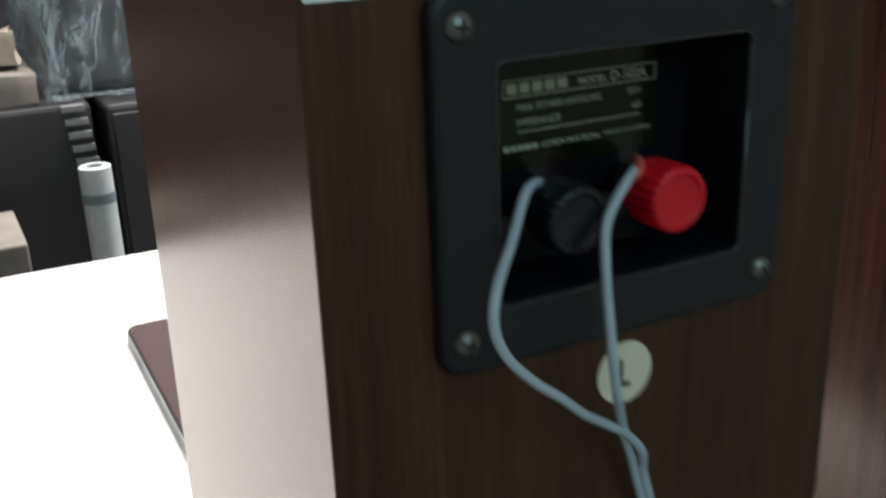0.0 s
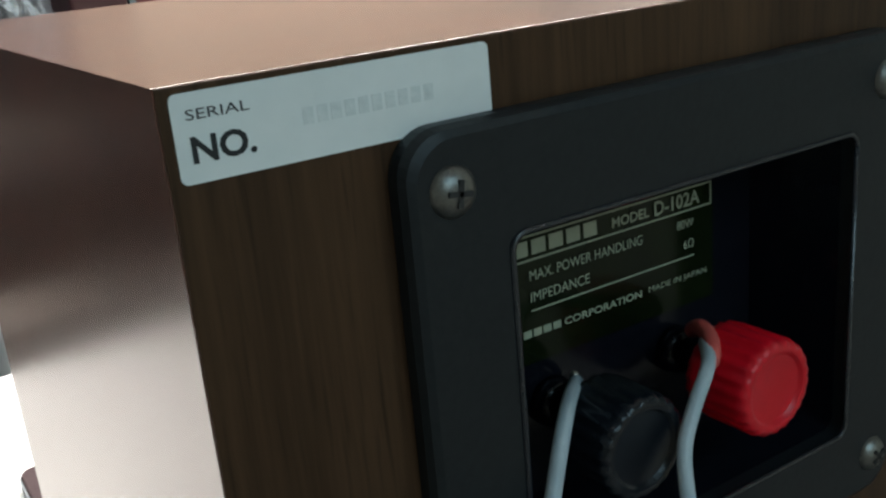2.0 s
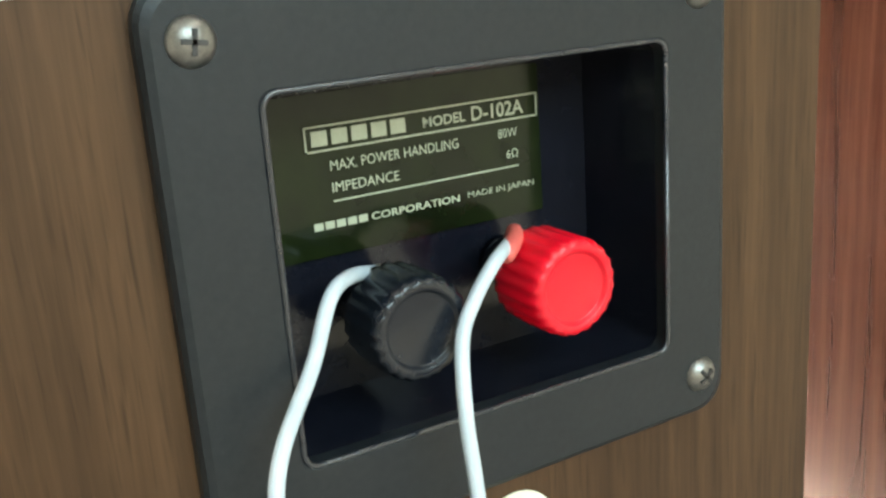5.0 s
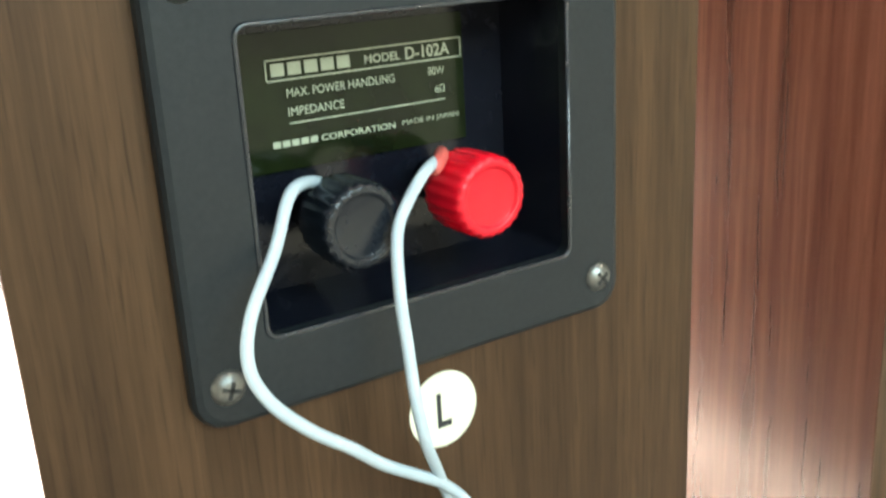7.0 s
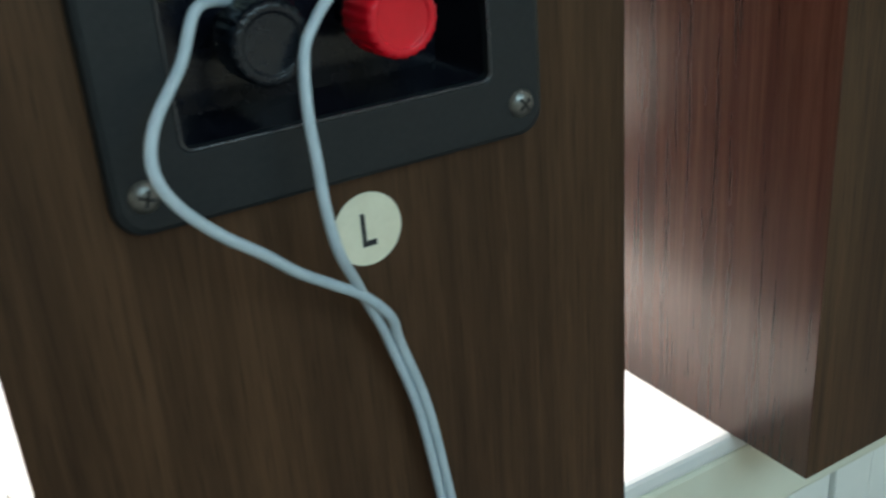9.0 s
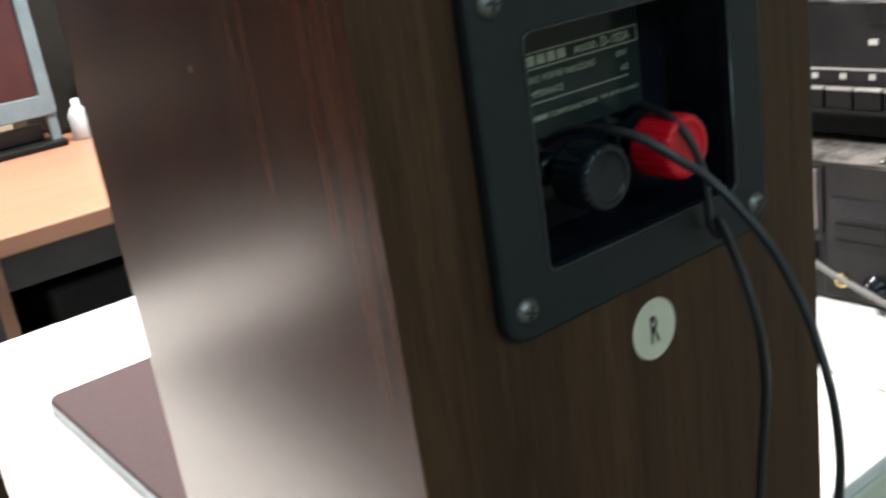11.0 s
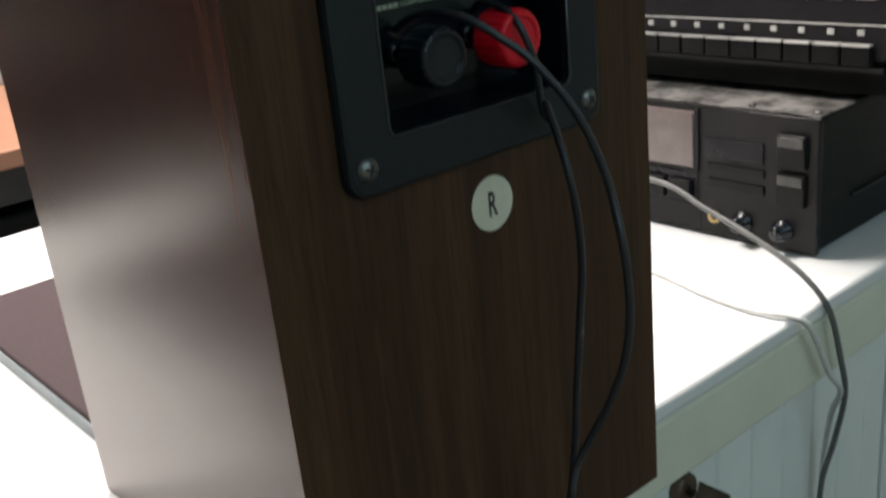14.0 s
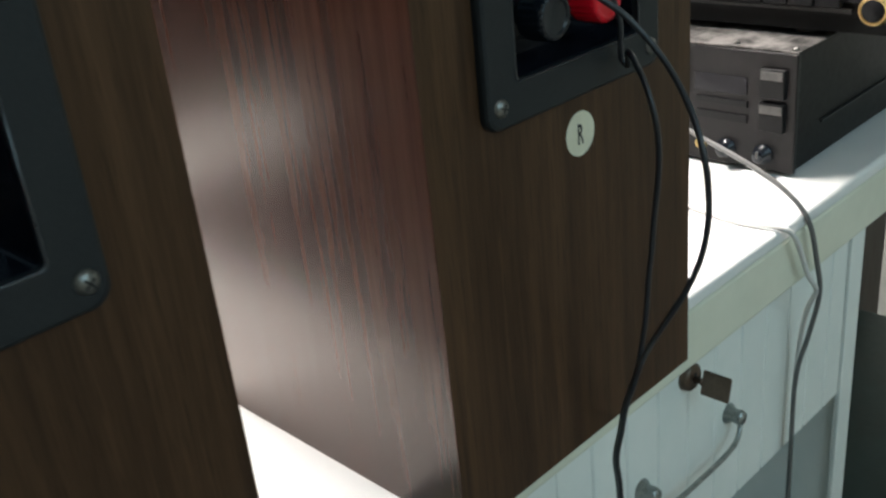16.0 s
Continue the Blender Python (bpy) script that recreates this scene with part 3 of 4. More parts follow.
    for i in range(10):
        part("faded_mark", strip(0.0200 + 0.0022 * i, 0.2960, 0.0216 + 0.0022 * i, 0.2984, -0.0003, t=0.0001), FAINT, tag, "faded stamped mark")
    spot = part("channel_sticker", slab([(sx + 0.0104 * math.cos(t), sz + 0.0106 * math.sin(t)) for t in (2 * math.pi * i / 40 for i in range(40))], -0.0003, 0.0),
                STICKER, sp, "round cream channel sticker")
    part("lettering", words(letter, sx - 0.0021, sz - 0.0050, -0.0004, 0.0044, 0.0098, 0.02), INK, spot)
    return sp


def scuffs(sp, marks):
    """Small pale rubs on the wrap near the edges of the left-hand side panel."""
    for y, z, w, h, lean in marks:
        part("scuff", moved(moved(box(-0.00012, -w / 2, -h / 2, 0.0004, w / 2, h / 2), 0, 0, 0, lean), 0, y, z), SCUFF, sp, "small pale scuff")


DX, DY, YAW = 0.2904, -0.0024, -0.43
left_speaker = loudspeaker(pose(0, 0, T), "L", 0.0982, 0.1707, GREENREFLECT, "walnut bookshelf loudspeaker with white wires, back turned to the viewer")
right_speaker = loudspeaker(pose(DX, DY, T, 0, 0, YAW), "R", 0.0974, 0.1678, GREYREFLECT, "walnut bookshelf loudspeaker with black wires, overhanging the desk edge")


scuffs(right_speaker, [(0.0833, 0.3020, 0.0008, 0.0030, 6), (0.0852, 0.2988, 0.0008, 0.0020, 6), (0.0562, 0.3014, 0.0008, 0.0035, 6), (0.0514, 0.2994, 0.0008, 0.0012, 6), (0.0218, 0.3002, 0.0008, 0.0048, 6), (0.0945, 0.2714, 0.0008, 0.0022, 6)])

# ---- speaker wires ----
def drop(rows):
    return [(x, y, z + T) for x, y, z in rows]


TRUNK = [(0.0990, -0.0075, 0.138), (0.1062, -0.007, 0.113), (0.1115, -0.0065, 0.078), (0.116, -0.0065, 0.040), (0.1175, -0.007, 0.005), (0.118, -0.006, -0.08),
         (0.121, 0.01, -0.30), (0.128, 0.0, -0.60), (0.14, -0.03, -0.735), (0.16, -0.12, -0.7475), (0.20, -0.2, -0.7475)]
cable = thing("speaker_cable", pose(0, 0, 0), "white twin speaker cable hanging from the binding posts", "cable")
part("strand", tube(drop([(0.0785, 0.0150, 0.2313), (0.0745, 0.0105, 0.2338), (0.0660, 0.0020, 0.2368), (0.0590, -0.0045, 0.2360), (0.0530, -0.0080, 0.2260), (0.0425, -0.0170, 0.2165),
                          (0.0390, -0.0215, 0.2080), (0.0425, -0.0222, 0.1990), (0.0510, -0.0218, 0.1895), (0.0610, -0.0200, 0.1810), (0.0700, -0.0175, 0.1725), (0.0800, -0.0150, 0.1650),
                          (0.0890, -0.0130, 0.1580), (0.0965, -0.0118, 0.1490)] + [(x + 0.0014, y - 0.0008, z) for x, y, z in TRUNK]), 0.00145, 12), WHITEWIRE, cable, "white insulated strand", True)
red_strand = part("strand", tube(drop([(0.1035, 0.0040, 0.2355), (0.0967, -0.0030, 0.2362), (0.0925, -0.0060, 0.2352), (0.0870, -0.0080, 0.2305), (0.0820, -0.0105, 0.2240), (0.0787, -0.0155, 0.2120),
                                        (0.0783, -0.0180, 0.2000), (0.0780, -0.0205, 0.1880), (0.0800, -0.0205, 0.1760), (0.0862, -0.0145, 0.1640), (0.0905, -0.0110, 0.1550), (0.0950, -0.0090, 0.1450)]
                                       + [(x - 0.0014, y, z) for x, y, z in TRUNK]), 0.00145, 12), WHITEWIRE, cable, "white insulated strand", True)
part("sleeve", tube(drop([(0.1105, 0.0140, 0.2330), (0.1085, 0.0100, 0.2354), (0.1050, 0.0045, 0.2362), (0.1010, 0.0000, 0.2358), (0.0980, -0.0022, 0.2350)]), 0.0018, 12), REDSLEEVE, red_strand, "soft red end sleeve", True)
part("bare_end", tube(drop([(0.0810, 0.0175, 0.2290), (0.0800, 0.0170, 0.2312), (0.0785, 0.0156, 0.2327)]), 0.0009, 8), COPPER, cable, "bare tinned wire end", True)

BTRUNK = [(0.3920, -0.029, 0.048), (0.3942, -0.023, 0.032), (0.3975, -0.0165, 0.016), (0.3985, -0.0125, -0.002), (0.3960, -0.011, -0.018), (0.4000, -0.010, -0.045),
          (0.4080, -0.004, -0.11), (0.412, 0.015, -0.25), (0.415, 0.01, -0.60), (0.42, -0.03, -0.735), (0.45, -0.12, -0.7475), (0.50, -0.22, -0.7475)]
cable = thing("speaker_cable", pose(0, 0, 0), "black twin speaker cable looping out from the binding posts", "cable")
part("strand", tube(drop([(0.3665, 0.016, 0.2345), (0.3655, 0.005, 0.2395), (0.3650, -0.008, 0.2415), (0.3680, -0.020, 0.2395), (0.3740, -0.0285, 0.2325), (0.3810, -0.0355, 0.2240), (0.3850, -0.0490, 0.2080), (0.3805, -0.0635, 0.1920),
                          (0.3750, -0.0735, 0.1760), (0.3745, -0.0765, 0.1600), (0.3745, -0.0765, 0.1440), (0.3735, -0.0738, 0.1280), (0.3716, -0.0680, 0.1120), (0.3725, -0.0590, 0.0960), (0.3765, -0.0490, 0.0800), (0.3850, -0.0385, 0.0640)]
                         + [(x, y - 0.0014, z + 0.002) for x, y, z in BTRUNK]), 0.0014, 12), BLACKWIRE, cable, smooth=True)
part("strand", tube(drop([(0.4030, 0.016, 0.2345), (0.3990, 0.004, 0.2395), (0.3985, -0.0105, 0.2345), (0.4015, -0.0160, 0.2200), (0.4055, -0.0140, 0.2055), (0.4088, -0.0120, 0.1985), (0.4095, -0.0145, 0.1955),
                          (0.4060, -0.0175, 0.1985), (0.4015, -0.0205, 0.2040), (0.3960, -0.0270, 0.2030), (0.3890, -0.0380, 0.1940), (0.3873, -0.0440, 0.1790), (0.3900, -0.0435, 0.1630), (0.3940, -0.0400, 0.1470),
                          (0.3943, -0.0380, 0.1310), (0.3928, -0.0375, 0.1150), (0.3924, -0.0358, 0.0990), (0.3916, -0.0350, 0.0830), (0.3920, -0.0325, 0.0670)]
                         + [(x + 0.0020, y + 0.0012, z) for x, y, z in BTRUNK]), 0.0014, 12), BLACKWIRE, cable, smooth=True)

cable = solo("signal_cable", tube(drop([(0.60, 0.42, 0.0030), (0.64, 0.37, 0.012), (0.69, 0.27, 0.060), (0.714, 0.176, 0.058), (0.712, 0.125, 0.044), (0.707, 0.076, 0.029), (0.705, 0.046, 0.014), (0.708, 0.0305, -0.006), (0.718, 0.0262, -0.044),
                                        (0.727, 0.0265, -0.076), (0.733, 0.036, -0.120), (0.733, 0.044, -0.160), (0.735, 0.046, -0.225), (0.738, 0.044, -0.45), (0.74, 0.03, -0.70), (0.76, -0.03, -0.7465), (0.82, -0.08, -0.7465)]), 0.0020, 12),
             GREYWIRE, Matrix(), "dark grey cable sagging over the desk edge", "cable", smooth=True)
solo("thin_cable", tube(drop([(0.70, 0.36, 0.0022), (0.690, 0.24, 0.0022), (0.681, 0.150, 0.0022), (0.668, 0.095, 0.0022), (0.664, 0.060, 0.0026), (0.669, 0.036, 0.0026), (0.680, 0.0275, -0.008), (0.703, 0.0262, -0.048), (0.721, 0.0268, -0.070),
                               (0.735, 0.040, -0.100), (0.742, 0.048, -0.150), (0.741, 0.049, -0.230), (0.74, 0.048, -0.50), (0.73, 0.04, -0.735), (0.70, 0.0, -0.747)]), 0.0021, 10),
     PALEWIRE, Matrix(), "thin pale cable lying on the desktop and over its edge", "cable", smooth=True)


# ---- loose grilles in front of the loudspeakers ----
def grille(m, label):
    g = thing("speaker_grille", m, label, "speaker grille", "loose speaker grilles")
    part("frame", moved(slab(outline(0, 0, 0.165, 0.297, 0.010, 5), -0.009, 0.0), 0, 0, 0, -90), GRILLEFRAME, g, "grey plastic frame edge")
    part("cloth", moved(slab(outline(0.0012, 0.0012, 0.1638, 0.2958, 0.009, 5), -0.0125, -0.0092, 0.002), 0, 0, 0, -90), GRILLE, g, "dark brown cloth")
    return g


grille(pose(0.018, 0.212, T, 0, 0, -0.8), "loose brown cloth speaker grille lying flat on the white desktop")
grille(pose(DX + 0.0180, 0.2200, T, 0, 0, 0.0), "loose brown cloth speaker grille lying flat on the white desktop")


# ---- hi-fi stack: fronts face the -x side ----
def hifi(m, label, category):
    return thing("cassette_deck" if category == "cassette deck" else "stereo_receiver", m, label, category)


def front_box(u0, v0, u1, v1, proud, sunk=0.001, bevel=0.0):
    """A block on a front that faces -x: u runs along y from the right-hand end, v is the height."""
    return box(-proud, u0, v0, sunk, u1, v1, bevel)


def turned(bm, u, v, out=0.0):
    return moved(bm, -out, u, v, 0, 0, -90)


deck = hifi(pose(0.766, 0.0725, T - 0.0065), "black cassette deck with a dusty top standing on the desktop", "cassette deck")
part("case", box(0.006, 0.002, 0.010, 0.290, 0.428, 0.1085, 0.0015), METALBLACK, deck, "black enamelled steel case")
part("dusty_top", box(0.002, 0.001, 0.1088, 0.288, 0.429, 0.1100, 0.0004), DUST, deck, "thick pale dust on the top")
part("fascia", box(0.0, 0.0, 0.009, 0.0058, 0.430, 0.1083, 0.0012), FASCIA2, deck, "grey front panel")
for fy in (0.03, 0.40):
    for fx in (0.03, 0.26):
        part("foot", moved(lathe([(0, 0.0066), (0.014, 0.0066), (0.013, 0.0097), (0, 0.0097)], 20), fx, fy, 0.0, 90), BLACKPLASTIC, deck)
part("display", front_box(0.042, 0.071, 0.090, 0.086, 0.0012, bevel=0.0004), WINDOW, deck, "smoked level display")
for v0, v1 in ((0.061, 0.0665), (0.0475, 0.0545)):
    part("button_bar", front_box(0.041, v0, 0.088, v1, 0.0018, bevel=0.0005), KEYCAP, deck)
for v in (0.072, 0.044):
    key_ob = part("push_key", front_box(0.008, v, 0.030, v + 0.024, 0.0045, bevel=0.0010), KEYCAP, deck, "large square push key")
    # lighter strip across the upper part of the key
    part("key_cap", box(-0.0056, 0.0095, v + 0.0155, -0.0046, 0.0285, v + 0.0225, 0.0003), DIMSILVER, key_ob, "lighter grey strip on the key top")
for u in (0.026, 0.059):
    kn = part("level_knob", turned(lathe([(0.0085, 0), (0.0085, -0.002), (0.0062, -0.003), (0.0056, -0.010), (0.0050, -0.0108), (0, -0.0108)], 24), u, 0.0235), BLACKPLASTIC, deck, "small black knob", True)
    part("pointer", turned(box(-0.0009, -0.0116, -0.0005, 0.0009, -0.0098, 0.0052), u, 0.0235), DIMSILVER, kn)
jack = part("headphone_jack", turned(lathe([(0.0034, 0), (0.0052, -0.0004), (0.0050, -0.0024), (0.0034, -0.0026), (0.0032, -0.0006), (0, -0.0006)], 24), 0.083, 0.0240), GOLD, deck, "brass headphone socket", True)
part("jack_hole", turned(lathe([(0.0030, -0.0007), (0, -0.0008)], 16), 0.083, 0.0240), RECESS, jack)
part("cassette_door", front_box(0.100, 0.060, 0.215, 0.104, 0.0030, bevel=0.0012), PINKWIN, deck, "pale cassette door window")
part("door_rim", front_box(0.0965, 0.0575, 0.0995, 0.106, 0.0022), FASCIA, deck)
part("transport_panel", front_box(0.098, 0.030, 0.250, 0.056, 0.0012), WINDOW, deck, "black transport key recess")
for i in range(6):
    part("transport_key", front_box(0.102 + 0.024 * i, 0.034, 0.122 + 0.024 * i, 0.050, 0.006, bevel=0.001), KEYCAP, deck)
part("seam", front_box(0.0962, 0.011, 0.0972, 0.056, 0.0004), RECESS, deck)
for u in (0.004, 0.056):
    part("top_screw", moved(lathe([(0, -0.0022), (0.0022, -0.0016), (0.003, 0.0), (0, 0.0)], 16), 0.010 if u > 0.05 else 0.008, u + 0.002, 0.1101, -90), SCREW, deck, "bright case screw", True)
part("side_seam", box(0.05, -0.0002, 0.04, 0.24, 0.0022, 0.042), RECESS, deck)

rx = hifi(pose(0.812, 0.012, T + 0.1036), "dark stereo receiver with rows of keys stacked on the deck", "receiver")
part("case", box(0.006, 0.002, 0.008, 0.300, 0.438, 0.1008, 0.0015), METALBLACK, rx, "black enamelled steel case")
part("dusty_top", box(0.002, 0.001, 0.1011, 0.298, 0.439, 0.1023, 0.0004), THICKDUST, rx, "thick pale dust on the top")
part("fascia", box(0.0, 0.0, 0.030, 0.0058, 0.440, 0.1006, 0.0012), FASCIA, rx, "charcoal front panel")
part("lower_fascia", box(0.003, 0.0, 0.006, 0.0062, 0.440, 0.0297), METALBLACK, rx)
for fy in (0.09, 0.40):
    for fx in (0.03, 0.20):
        part("foot", moved(lathe([(0, 0.0), (0.014, 0.0), (0.013, 0.0078), (0, 0.0078)], 20), fx, fy, 0.0, 90), BLACKPLASTIC, rx)
for i in range(6):
    u = 0.036 + 0.0192 * i
    part("preset_key", front_box(u + 0.0006, 0.087, u + 0.0186, 0.1004, 0.0024, bevel=0.0006), KEYCAP, rx)
for u, w in ((0.055, 0.016), (0.078, 0.013), (0.101, 0.011), (0.123, 0.009), (0.144, 0.007)):
    part("indicator", front_box(u - w / 2 + 0.001, 0.0712, u + w / 2 + 0.001, 0.0754, 0.0012, bevel=0.0006), SILVER, rx, "small silver indicator")
part("trim_line", front_box(0.030, 0.0535, 0.432, 0.0548, 0.0008), SILVER, rx)
for i in range(11):
    u = 0.048 + 0.0220 * i
    kb = part("function_key", front_box(u + 0.0006, 0.0265, u + 0.0212, 0.0400, 0.0055, bevel=0.0008), KEYCAP, rx)
    part("key_lip", box(-0.0066, u + 0.0010, 0.0402, 0.0, u + 0.0208, 0.0416, 0.0003), SILVER, kb, "grey metal key lip")
    part("key_mark", front_box(u + 0.0075, 0.0470, u + 0.0125, 0.0510, 0.0012, bevel=0.0005), SILVER, rx)
part("key_tray", front_box(0.040, 0.0225, 0.300, 0.0255, 0.003), RECESS, rx)
dial = part("volume_knob", turned(lathe([(0.013, 0), (0.013, -0.004), (0.0115, -0.012), (0.010, -0.013), (0.009, -0.0122), (0, -0.0122)], 36), 0.020, 0.028), GOLD, rx, "brass rimmed knob", True)
part("knob_face", turned(lathe([(0.0088, -0.0124), (0.008, -0.0132), (0, -0.0132)], 32), 0.020, 0.028), KEYCAP, dial, smooth=True)

tun = thing("audio_component", pose(0.905, 0.020, T + 0.2061), "flat black audio component under a heap of magazines", "audio component")
part("case", box(0.0, 0.0, 0.009, 0.20, 0.42, 0.0275, 0.002), METALBLACK, tun)
for fy in (0.03, 0.17, 0.39):
    for fx in (0.02, 0.135):
        part("foot", moved(lathe([(0, 0.0), (0.009, 0.0), (0.0085, 0.0088), (0, 0.0088)], 16), fx, fy, 0.0, 90), GREYWIRE, tun)


def magazine(m, lx, ly, t, cover, spine, label):
    g = thing("magazine", m, label, "magazine", "heap of magazines")
    part("page_block", box(0.0012, 0.0015, 0.0006, lx - 0.0015, ly - 0.0015, t - 0.0006, 0.0005), PAPER, g)
    part("cover", box(0, 0, t - 0.0005, lx, ly, t, 0.0002), cover, g)
    part("back_cover", box(0, 0, 0.0, lx, ly, 0.0005, 0.0002), BRIGHTPAPER, g)
    part("spine", box(-0.0003, 0, 0.0, 0.0008, ly, t, 0.0002), spine, g)
    return g


base = T + 0.2338
for dx, dy, turn, lx, ly, t, tip, cover, spine, label in (
        (0.786, 0.214, 3, 0.257, 0.19, 0.0135, 0, BRIGHTPAPER, REDCOVER, "white magazine with a pink-red spine under a heap"),
        (0.790, 0.226, 9, 0.110, 0.17, 0.0050, 0, GREENCOVER, GREENCOVER, "thin green covered booklet in a heap"),
        (0.804, 0.216, 1, 0.257, 0.18, 0.0090, 3, PALEGREEN, BRIGHTPAPER, "pale green magazine in a heap"),
        (0.830, 0.200, -4, 0.240, 0.18, 0.0110, 6, BRIGHTPAPER, BRIGHTPAPER, "glossy white magazine on top of a heap")):
    magazine(pose(dx, dy, base, tip, 0, turn), lx, ly, t, cover, spine, label)
    base += t + 0.0003
magazine(pose(0.868, -0.040, T + 0.2338, 0, 0, -5), 0.205, 0.190, 0.013, BRIGHTPAPER, BRIGHTPAPER, "thick white booklet beside the heap")

# ---- beyond the desk ----
dark = thing("black_cabinet", pose(0, 0, 0), "tall matt black cabinet behind the white desk", "cabinet")
part("body", box(-0.62, 1.045, 0.0, 0.098, 1.50, T + 0.088, 0.006), DARKBOX, dark)
for i in range(5):
    part("slat", box(0.062 + 0.002 * i, 1.036, T + 0.080 - 0.0165 * i, 0.090 + 0.002 * i, 1.0448, T + 0.088 - 0.0165 * i, 0.001), VENT, dark, "grey plastic slat")
dark2 = thing("black_cabinet", pose(0, 0, 0), "narrow matt black cabinet beside the larger one", "cabinet")
part("body", box(0.112, 1.03, 0.0, 0.395, 1.45, T + 0.084, 0.006), DARKBOX, dark2)
part("door", box(0.118, 1.024, 0.03, 0.389, 1.0296, T + 0.074, 0.002), DARKBOX, dark2)
# mostly hidden backing, added so the glossy speaker sides reflect something dark
tall = thing("dark_backing", pose(0, 0, 0), "tall dark backing with doors, added for the glossy loudspeaker sides to reflect", "cabinet")
part("body", box(-0.95, 1.56, 0.0, 0.36, 1.92, 1.85, 0.004), REDBOX, tall)
for dx0, dx1 in ((-0.945, -0.512), (-0.508, -0.076), (-0.072, 0.355)):
    part("door", box(dx0, 1.543, 0.06, dx1, 1.5595, 1.83, 0.002), DARKBOX, tall)
roll = thing("paper_roll", pose(0.079, 0.955, 0.0), "white paper roll standing upright behind the desk", "paper roll")
part("sheet", moved(lathe([(0.010, 0.0), (0.0185, 0.0), (0.0185, T + 0.030), (0.0170, T + 0.031), (0.010, T + 0.031), (0.010, T - 0.1)], 36), 0, 0, 0, 90), ROLL, roll, smooth=False)
part("band", moved(lathe([(0.0187, T - 0.012), (0.0191, T - 0.010), (0.0191, T - 0.002), (0.0187, T)], 36), 0, 0, 0, 90), BLUEGREY, roll, "blue-grey paper band")
solo("white_carton", box(-0.16, 0.86, T - 0.75, -0.012, 1.0, T - 0.018, 0.003), BEIGE, Matrix(), "grey-white carton standing behind the desk", "carton")


def crumple(x0, y0, z0, x1, y1, z1, amount, cuts, seed):
    bm = box(x0, y0, z0, x1, y1, z1)
    bmesh.ops.subdivide_edges(bm, edges=bm.edges, cuts=cuts, use_grid_fill=True)
    for v in bm.verts:
        n = noise.noise_vector(v.co * 26 + Vector((seed, 0, 0))) + 0.5 * noise.noise_vector(v.co * 60 + Vector((0, seed, 0)))
        keep = 0.15 if v.co.z < z0 + 1e-4 else 1.0
        v.co += Vector((n.x, n.y, abs(n.z) * keep if v.co.z < z0 + 0.002 else n.z)) * amount
    return bm


bagged = thing("bagged_appliance", pose(0, 0, 0), "dark appliance wrapped in a crumpled clear plastic bag", "appliance")
part("appliance", box(0.085, 1.10, T + 0.092, 0.205, 1.36, T + 0.46, 0.012), DARKBOX, bagged)
part("bag", crumple(0.052, 1.060, T + 0.0895, 0.222, 1.385, T + 0.50, 0.012, 14, 3), FILMBAG, bagged, "crumpled clear plastic film", True)
solo("paper_packet", crumple(-0.16, 1.06, T + 0.0885, 0.042, 1.22, T + 0.130, 0.004, 8, 8), BEIGE, Matrix(), "beige wrapped paper packet on the black cabinet", "packet", smooth=True)
solo("crumpled_paper", crumple(-0.07, 1.08, T + 0.136, 0.028, 1.16, T + 0.172, 0.010, 8, 11), CRUMPLED, Matrix(), "crumpled cream paper on top of the packet", "paper")
solo("red_binder", box(0.268, 1.16, T + 0.0845, 0.338, 1.42, T + 0.42, 0.004), REDBOX, Matrix(), "dark red upright binder on the black cabinet", "binder")
solo("grey_folder", box(0.3395, 1.16, T + 0.0845, 0.348, 1.42, T + 0.41, 0.001), BLUEGREY, Matrix(), "thin blue-grey folder beside the red binder", "folder")

WT = T - 0.016
wood = thing("wooden_desk", pose(0, 0, 0), "orange beech desk behind the white one", "desk")
part("desktop", box(0.405, 1.15, WT - 0.027, 1.75, 2.06, WT, 0.003), DESKWOOD, wood)
part("leg_panel", box(0.408, 1.165, 0.0, 0.438, 2.03, WT - 0.0275, 0.002), DESKWOOD, wood)
part("leg_panel", box(1.715, 1.165, 0.0, 1.745, 2.03, WT - 0.0275, 0.002), DESKWOOD, wood)
part("apron", box(0.4385, 1.19, WT - 0.085, 1.7145, 1.21, WT - 0.0275), APRON, wood, "dark grey apron under the desktop")
part("modesty_panel", box(0.4385, 1.60, 0.15, 1.7145, 1.618, WT - 0.0275), DARKBOX, wood)
solo("computer_case", box(0.50, 1.24, 0.0, 0.70, 1.58, T - 0.13, 0.008), METALBLACK, Matrix(), "black computer case under the wooden desk", "computer")
solo("grey_box", box(0.715, 1.27, 0.0, 0.95, 1.58, T - 0.16, 0.006), DARKBOX, Matrix(), "dark box under the wooden desk", "box")

mon = thing("monitor", pose(0.40, 1.72, WT), "blue-grey framed monitor with a dark red screen", "monitor")
lid = part("screen_frame", frame_plate(outline(0.012, 0.062, 0.326, 0.36, 0.006, 3), outline(0.036, 0.100, 0.302, 0.335, 0.003, 3), 0.0, 0.022, 0.002), BLUEGREY, mon, "blue-grey screen frame")
part("screen", box(0.037, 0.006, 0.101, 0.301, 0.020, 0.334), REDBOX, lid, "dark red screen")
for lx in (0.016, 0.306):
    part("leg", moved(box(0.0, 0.004, -0.002, 0.018, 0.020, 0.064, 0.003), lx, 0.0, 0.0021), BLUEGREY, mon)
part("foot_bar", box(0.010, -0.010, 0.0, 0.330, 0.060, 0.014, 0.004), METALBLACK, mon, "black foot bar")
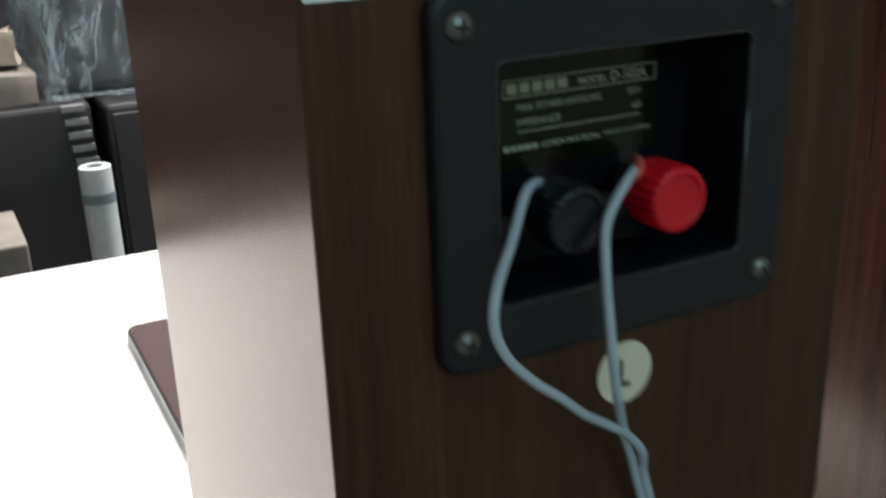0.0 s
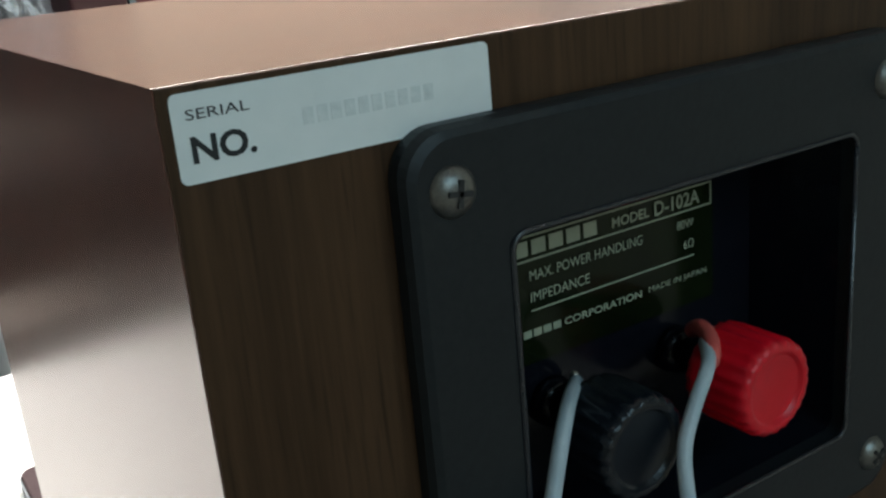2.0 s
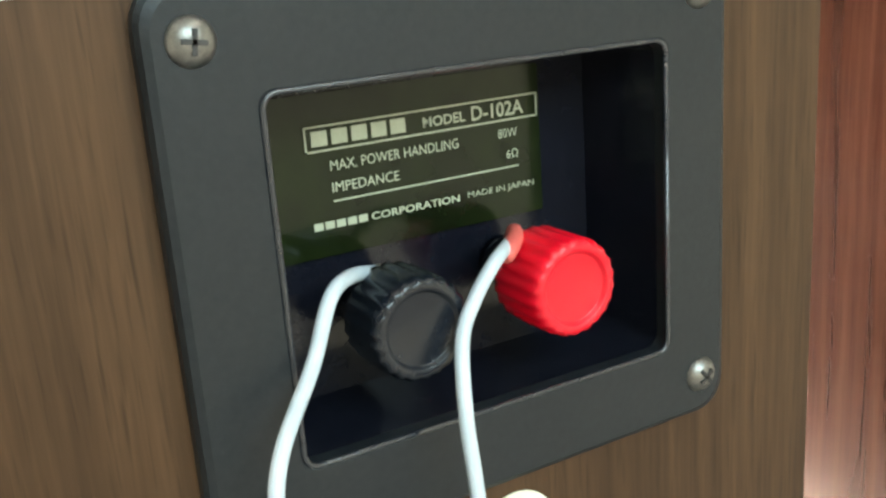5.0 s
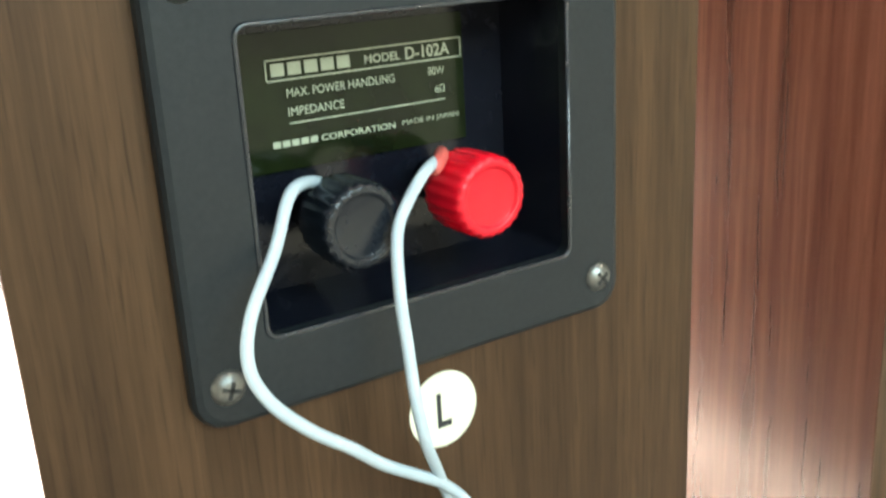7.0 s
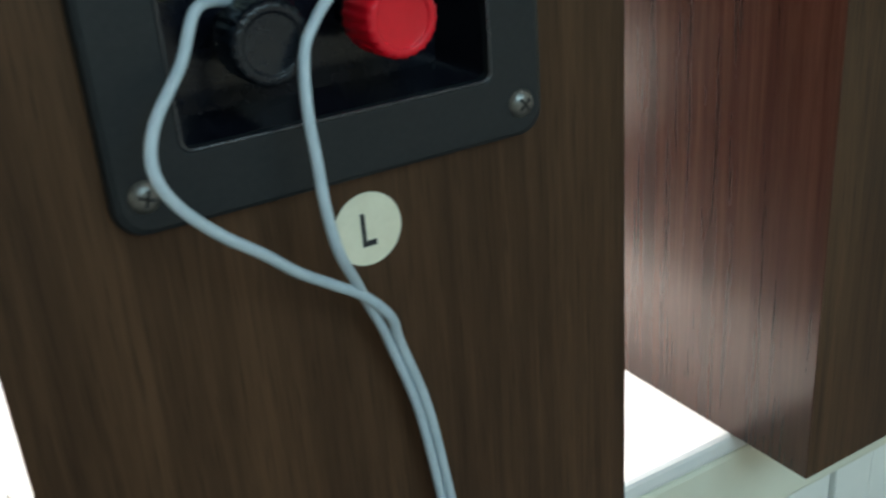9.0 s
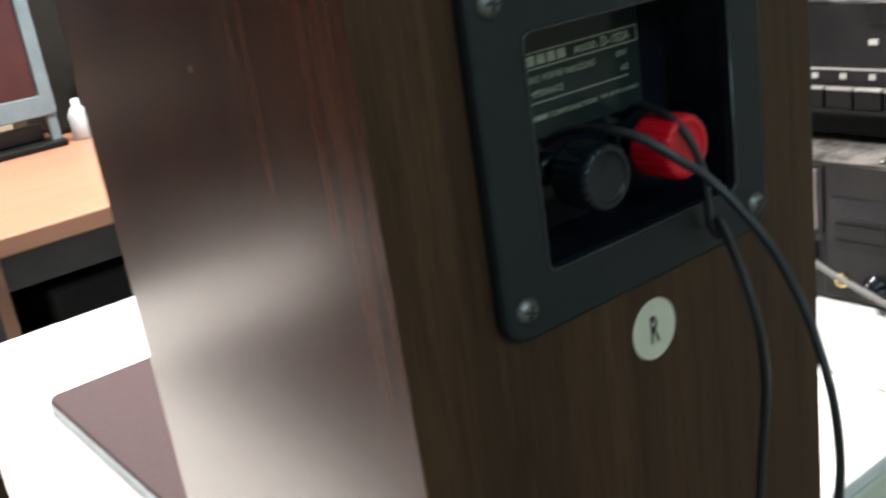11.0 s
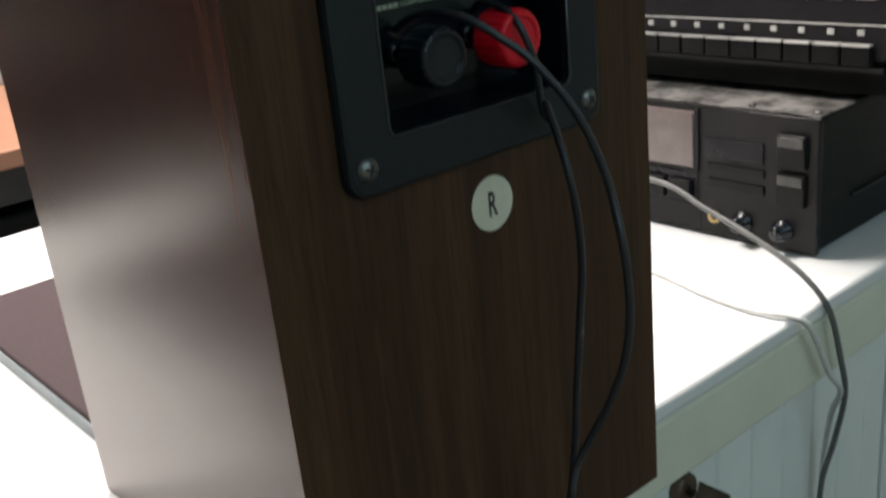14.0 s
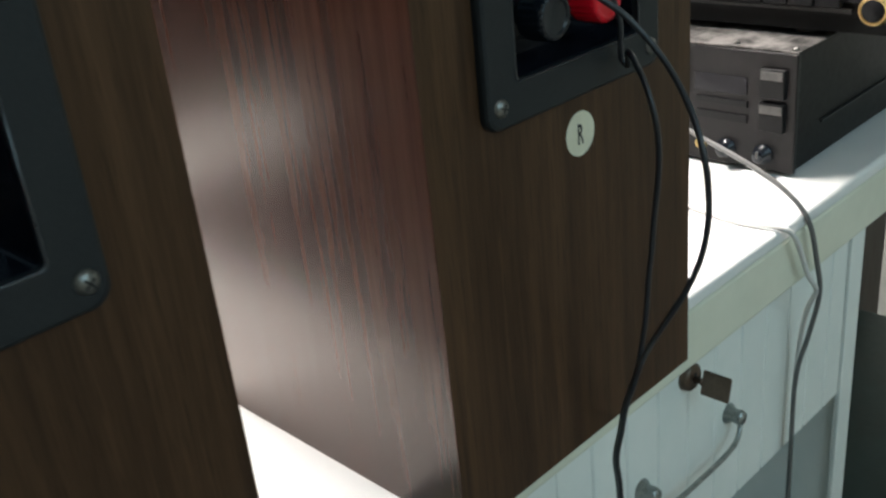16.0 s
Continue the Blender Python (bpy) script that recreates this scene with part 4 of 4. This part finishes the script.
part("cable_tray", box(0.030, 0.030, 0.0145, 0.300, 0.055, 0.045, 0.003), DARKBOX, mon)
solo("white_bottle", moved(lathe([(0, 0), (0.016, 0.0), (0.019, 0.003), (0.019, 0.050), (0.014, 0.060), (0.008, 0.064), (0.008, 0.078), (0, 0.078)], 28), 0, 0, 0, 90), ROLL, pose(0.768, 1.74, WT),
     "small white bottle beside the monitor", "bottle", smooth=True)
card = thing("cardboard_box", pose(0.86, 2.14, 0), "tall tan cardboard box behind the wooden desk", "box")
part("carton", box(-0.04, 0, 0, 0.34, 0.30, T + 0.30, 0.004), CARDBOARD, card)
part("flap", moved(box(-0.04, -0.05, 0.0, 0.34, 0.0, 0.004, 0.001), 0, 0.0, T + 0.3005, 28), CARDBOARD, card)
clut = thing("storage_bin", pose(0, 0, 0), "dark olive storage bin on the wooden desk", "bin")
part("body", box(0.748, 1.845, WT, 1.25, 2.04, T + 0.26, 0.01), surface("dark_olive_bin", (0.006, 0.0065, 0.006), (0.012, 0.012, 0.010), (14, 14, 14), 0.6, spec=0.2), clut)
part("rim", box(0.743, 1.840, T + 0.2602, 1.255, 2.045, T + 0.272, 0.004), APRON, clut)
solo("bent_tube", tube([(0.815, 1.822, WT + 0.002), (0.815, 1.822, WT + 0.09), (0.824, 1.820, WT + 0.125), (0.845, 1.818, WT + 0.138), (0.864, 1.816, WT + 0.122), (0.870, 1.815, WT + 0.05), (0.870, 1.815, WT + 0.002)], 0.010, 14), APRON, Matrix(),
     "bent grey tube standing on the wooden desk", "tube", smooth=True)

# ---- beside the desk ----
pedestal = thing("drawer_pedestal", pose(1.02, 0.27, 0.0), "dark brown drawer pedestal under the desktop", "drawer unit")
part("body", box(0, 0, 0, 0.48, 0.38, 0.62, 0.004), KNEEWOOD, pedestal)
for k in range(3):
    part("drawer_front", box(0.006, -0.012, 0.03 + 0.195 * k, 0.474, -0.0005, 0.218 + 0.195 * k, 0.003), KNEEWOOD, pedestal)
crate = thing("crate", pose(0.93, -0.12, 0.0, 0, 0, 3), "dark teal plastic crate on the floor beside the drawer", "crate")
part("body", box(0, 0, 0.002, 0.42, 0.36, 0.30, 0.012), TEAL, crate)
part("rim", box(-0.008, -0.008, 0.300, 0.428, 0.368, 0.318, 0.005), TEAL, crate)
solo("hanging_cable", tube(drop([(0.965, 0.17, -0.061), (0.960, 0.12, -0.10), (0.945, 0.10, -0.20), (0.955, 0.11, -0.30), (0.990, 0.13, -0.38), (1.03, 0.15, -0.425)]), 0.0042, 10), GREYWIRE, Matrix(),
     "grey mains cable hanging under the desktop", "cable", smooth=True)
solo("hanging_cable", tube(drop([(1.01, 0.20, -0.061), (1.00, 0.17, -0.12), (0.975, 0.15, -0.22), (0.95, 0.13, -0.32), (0.965, 0.12, -0.40), (1.01, 0.17, -0.426)]), 0.0036, 10), PALEWIRE, Matrix(),
     "pale cable hanging under the desktop", "cable", smooth=True)
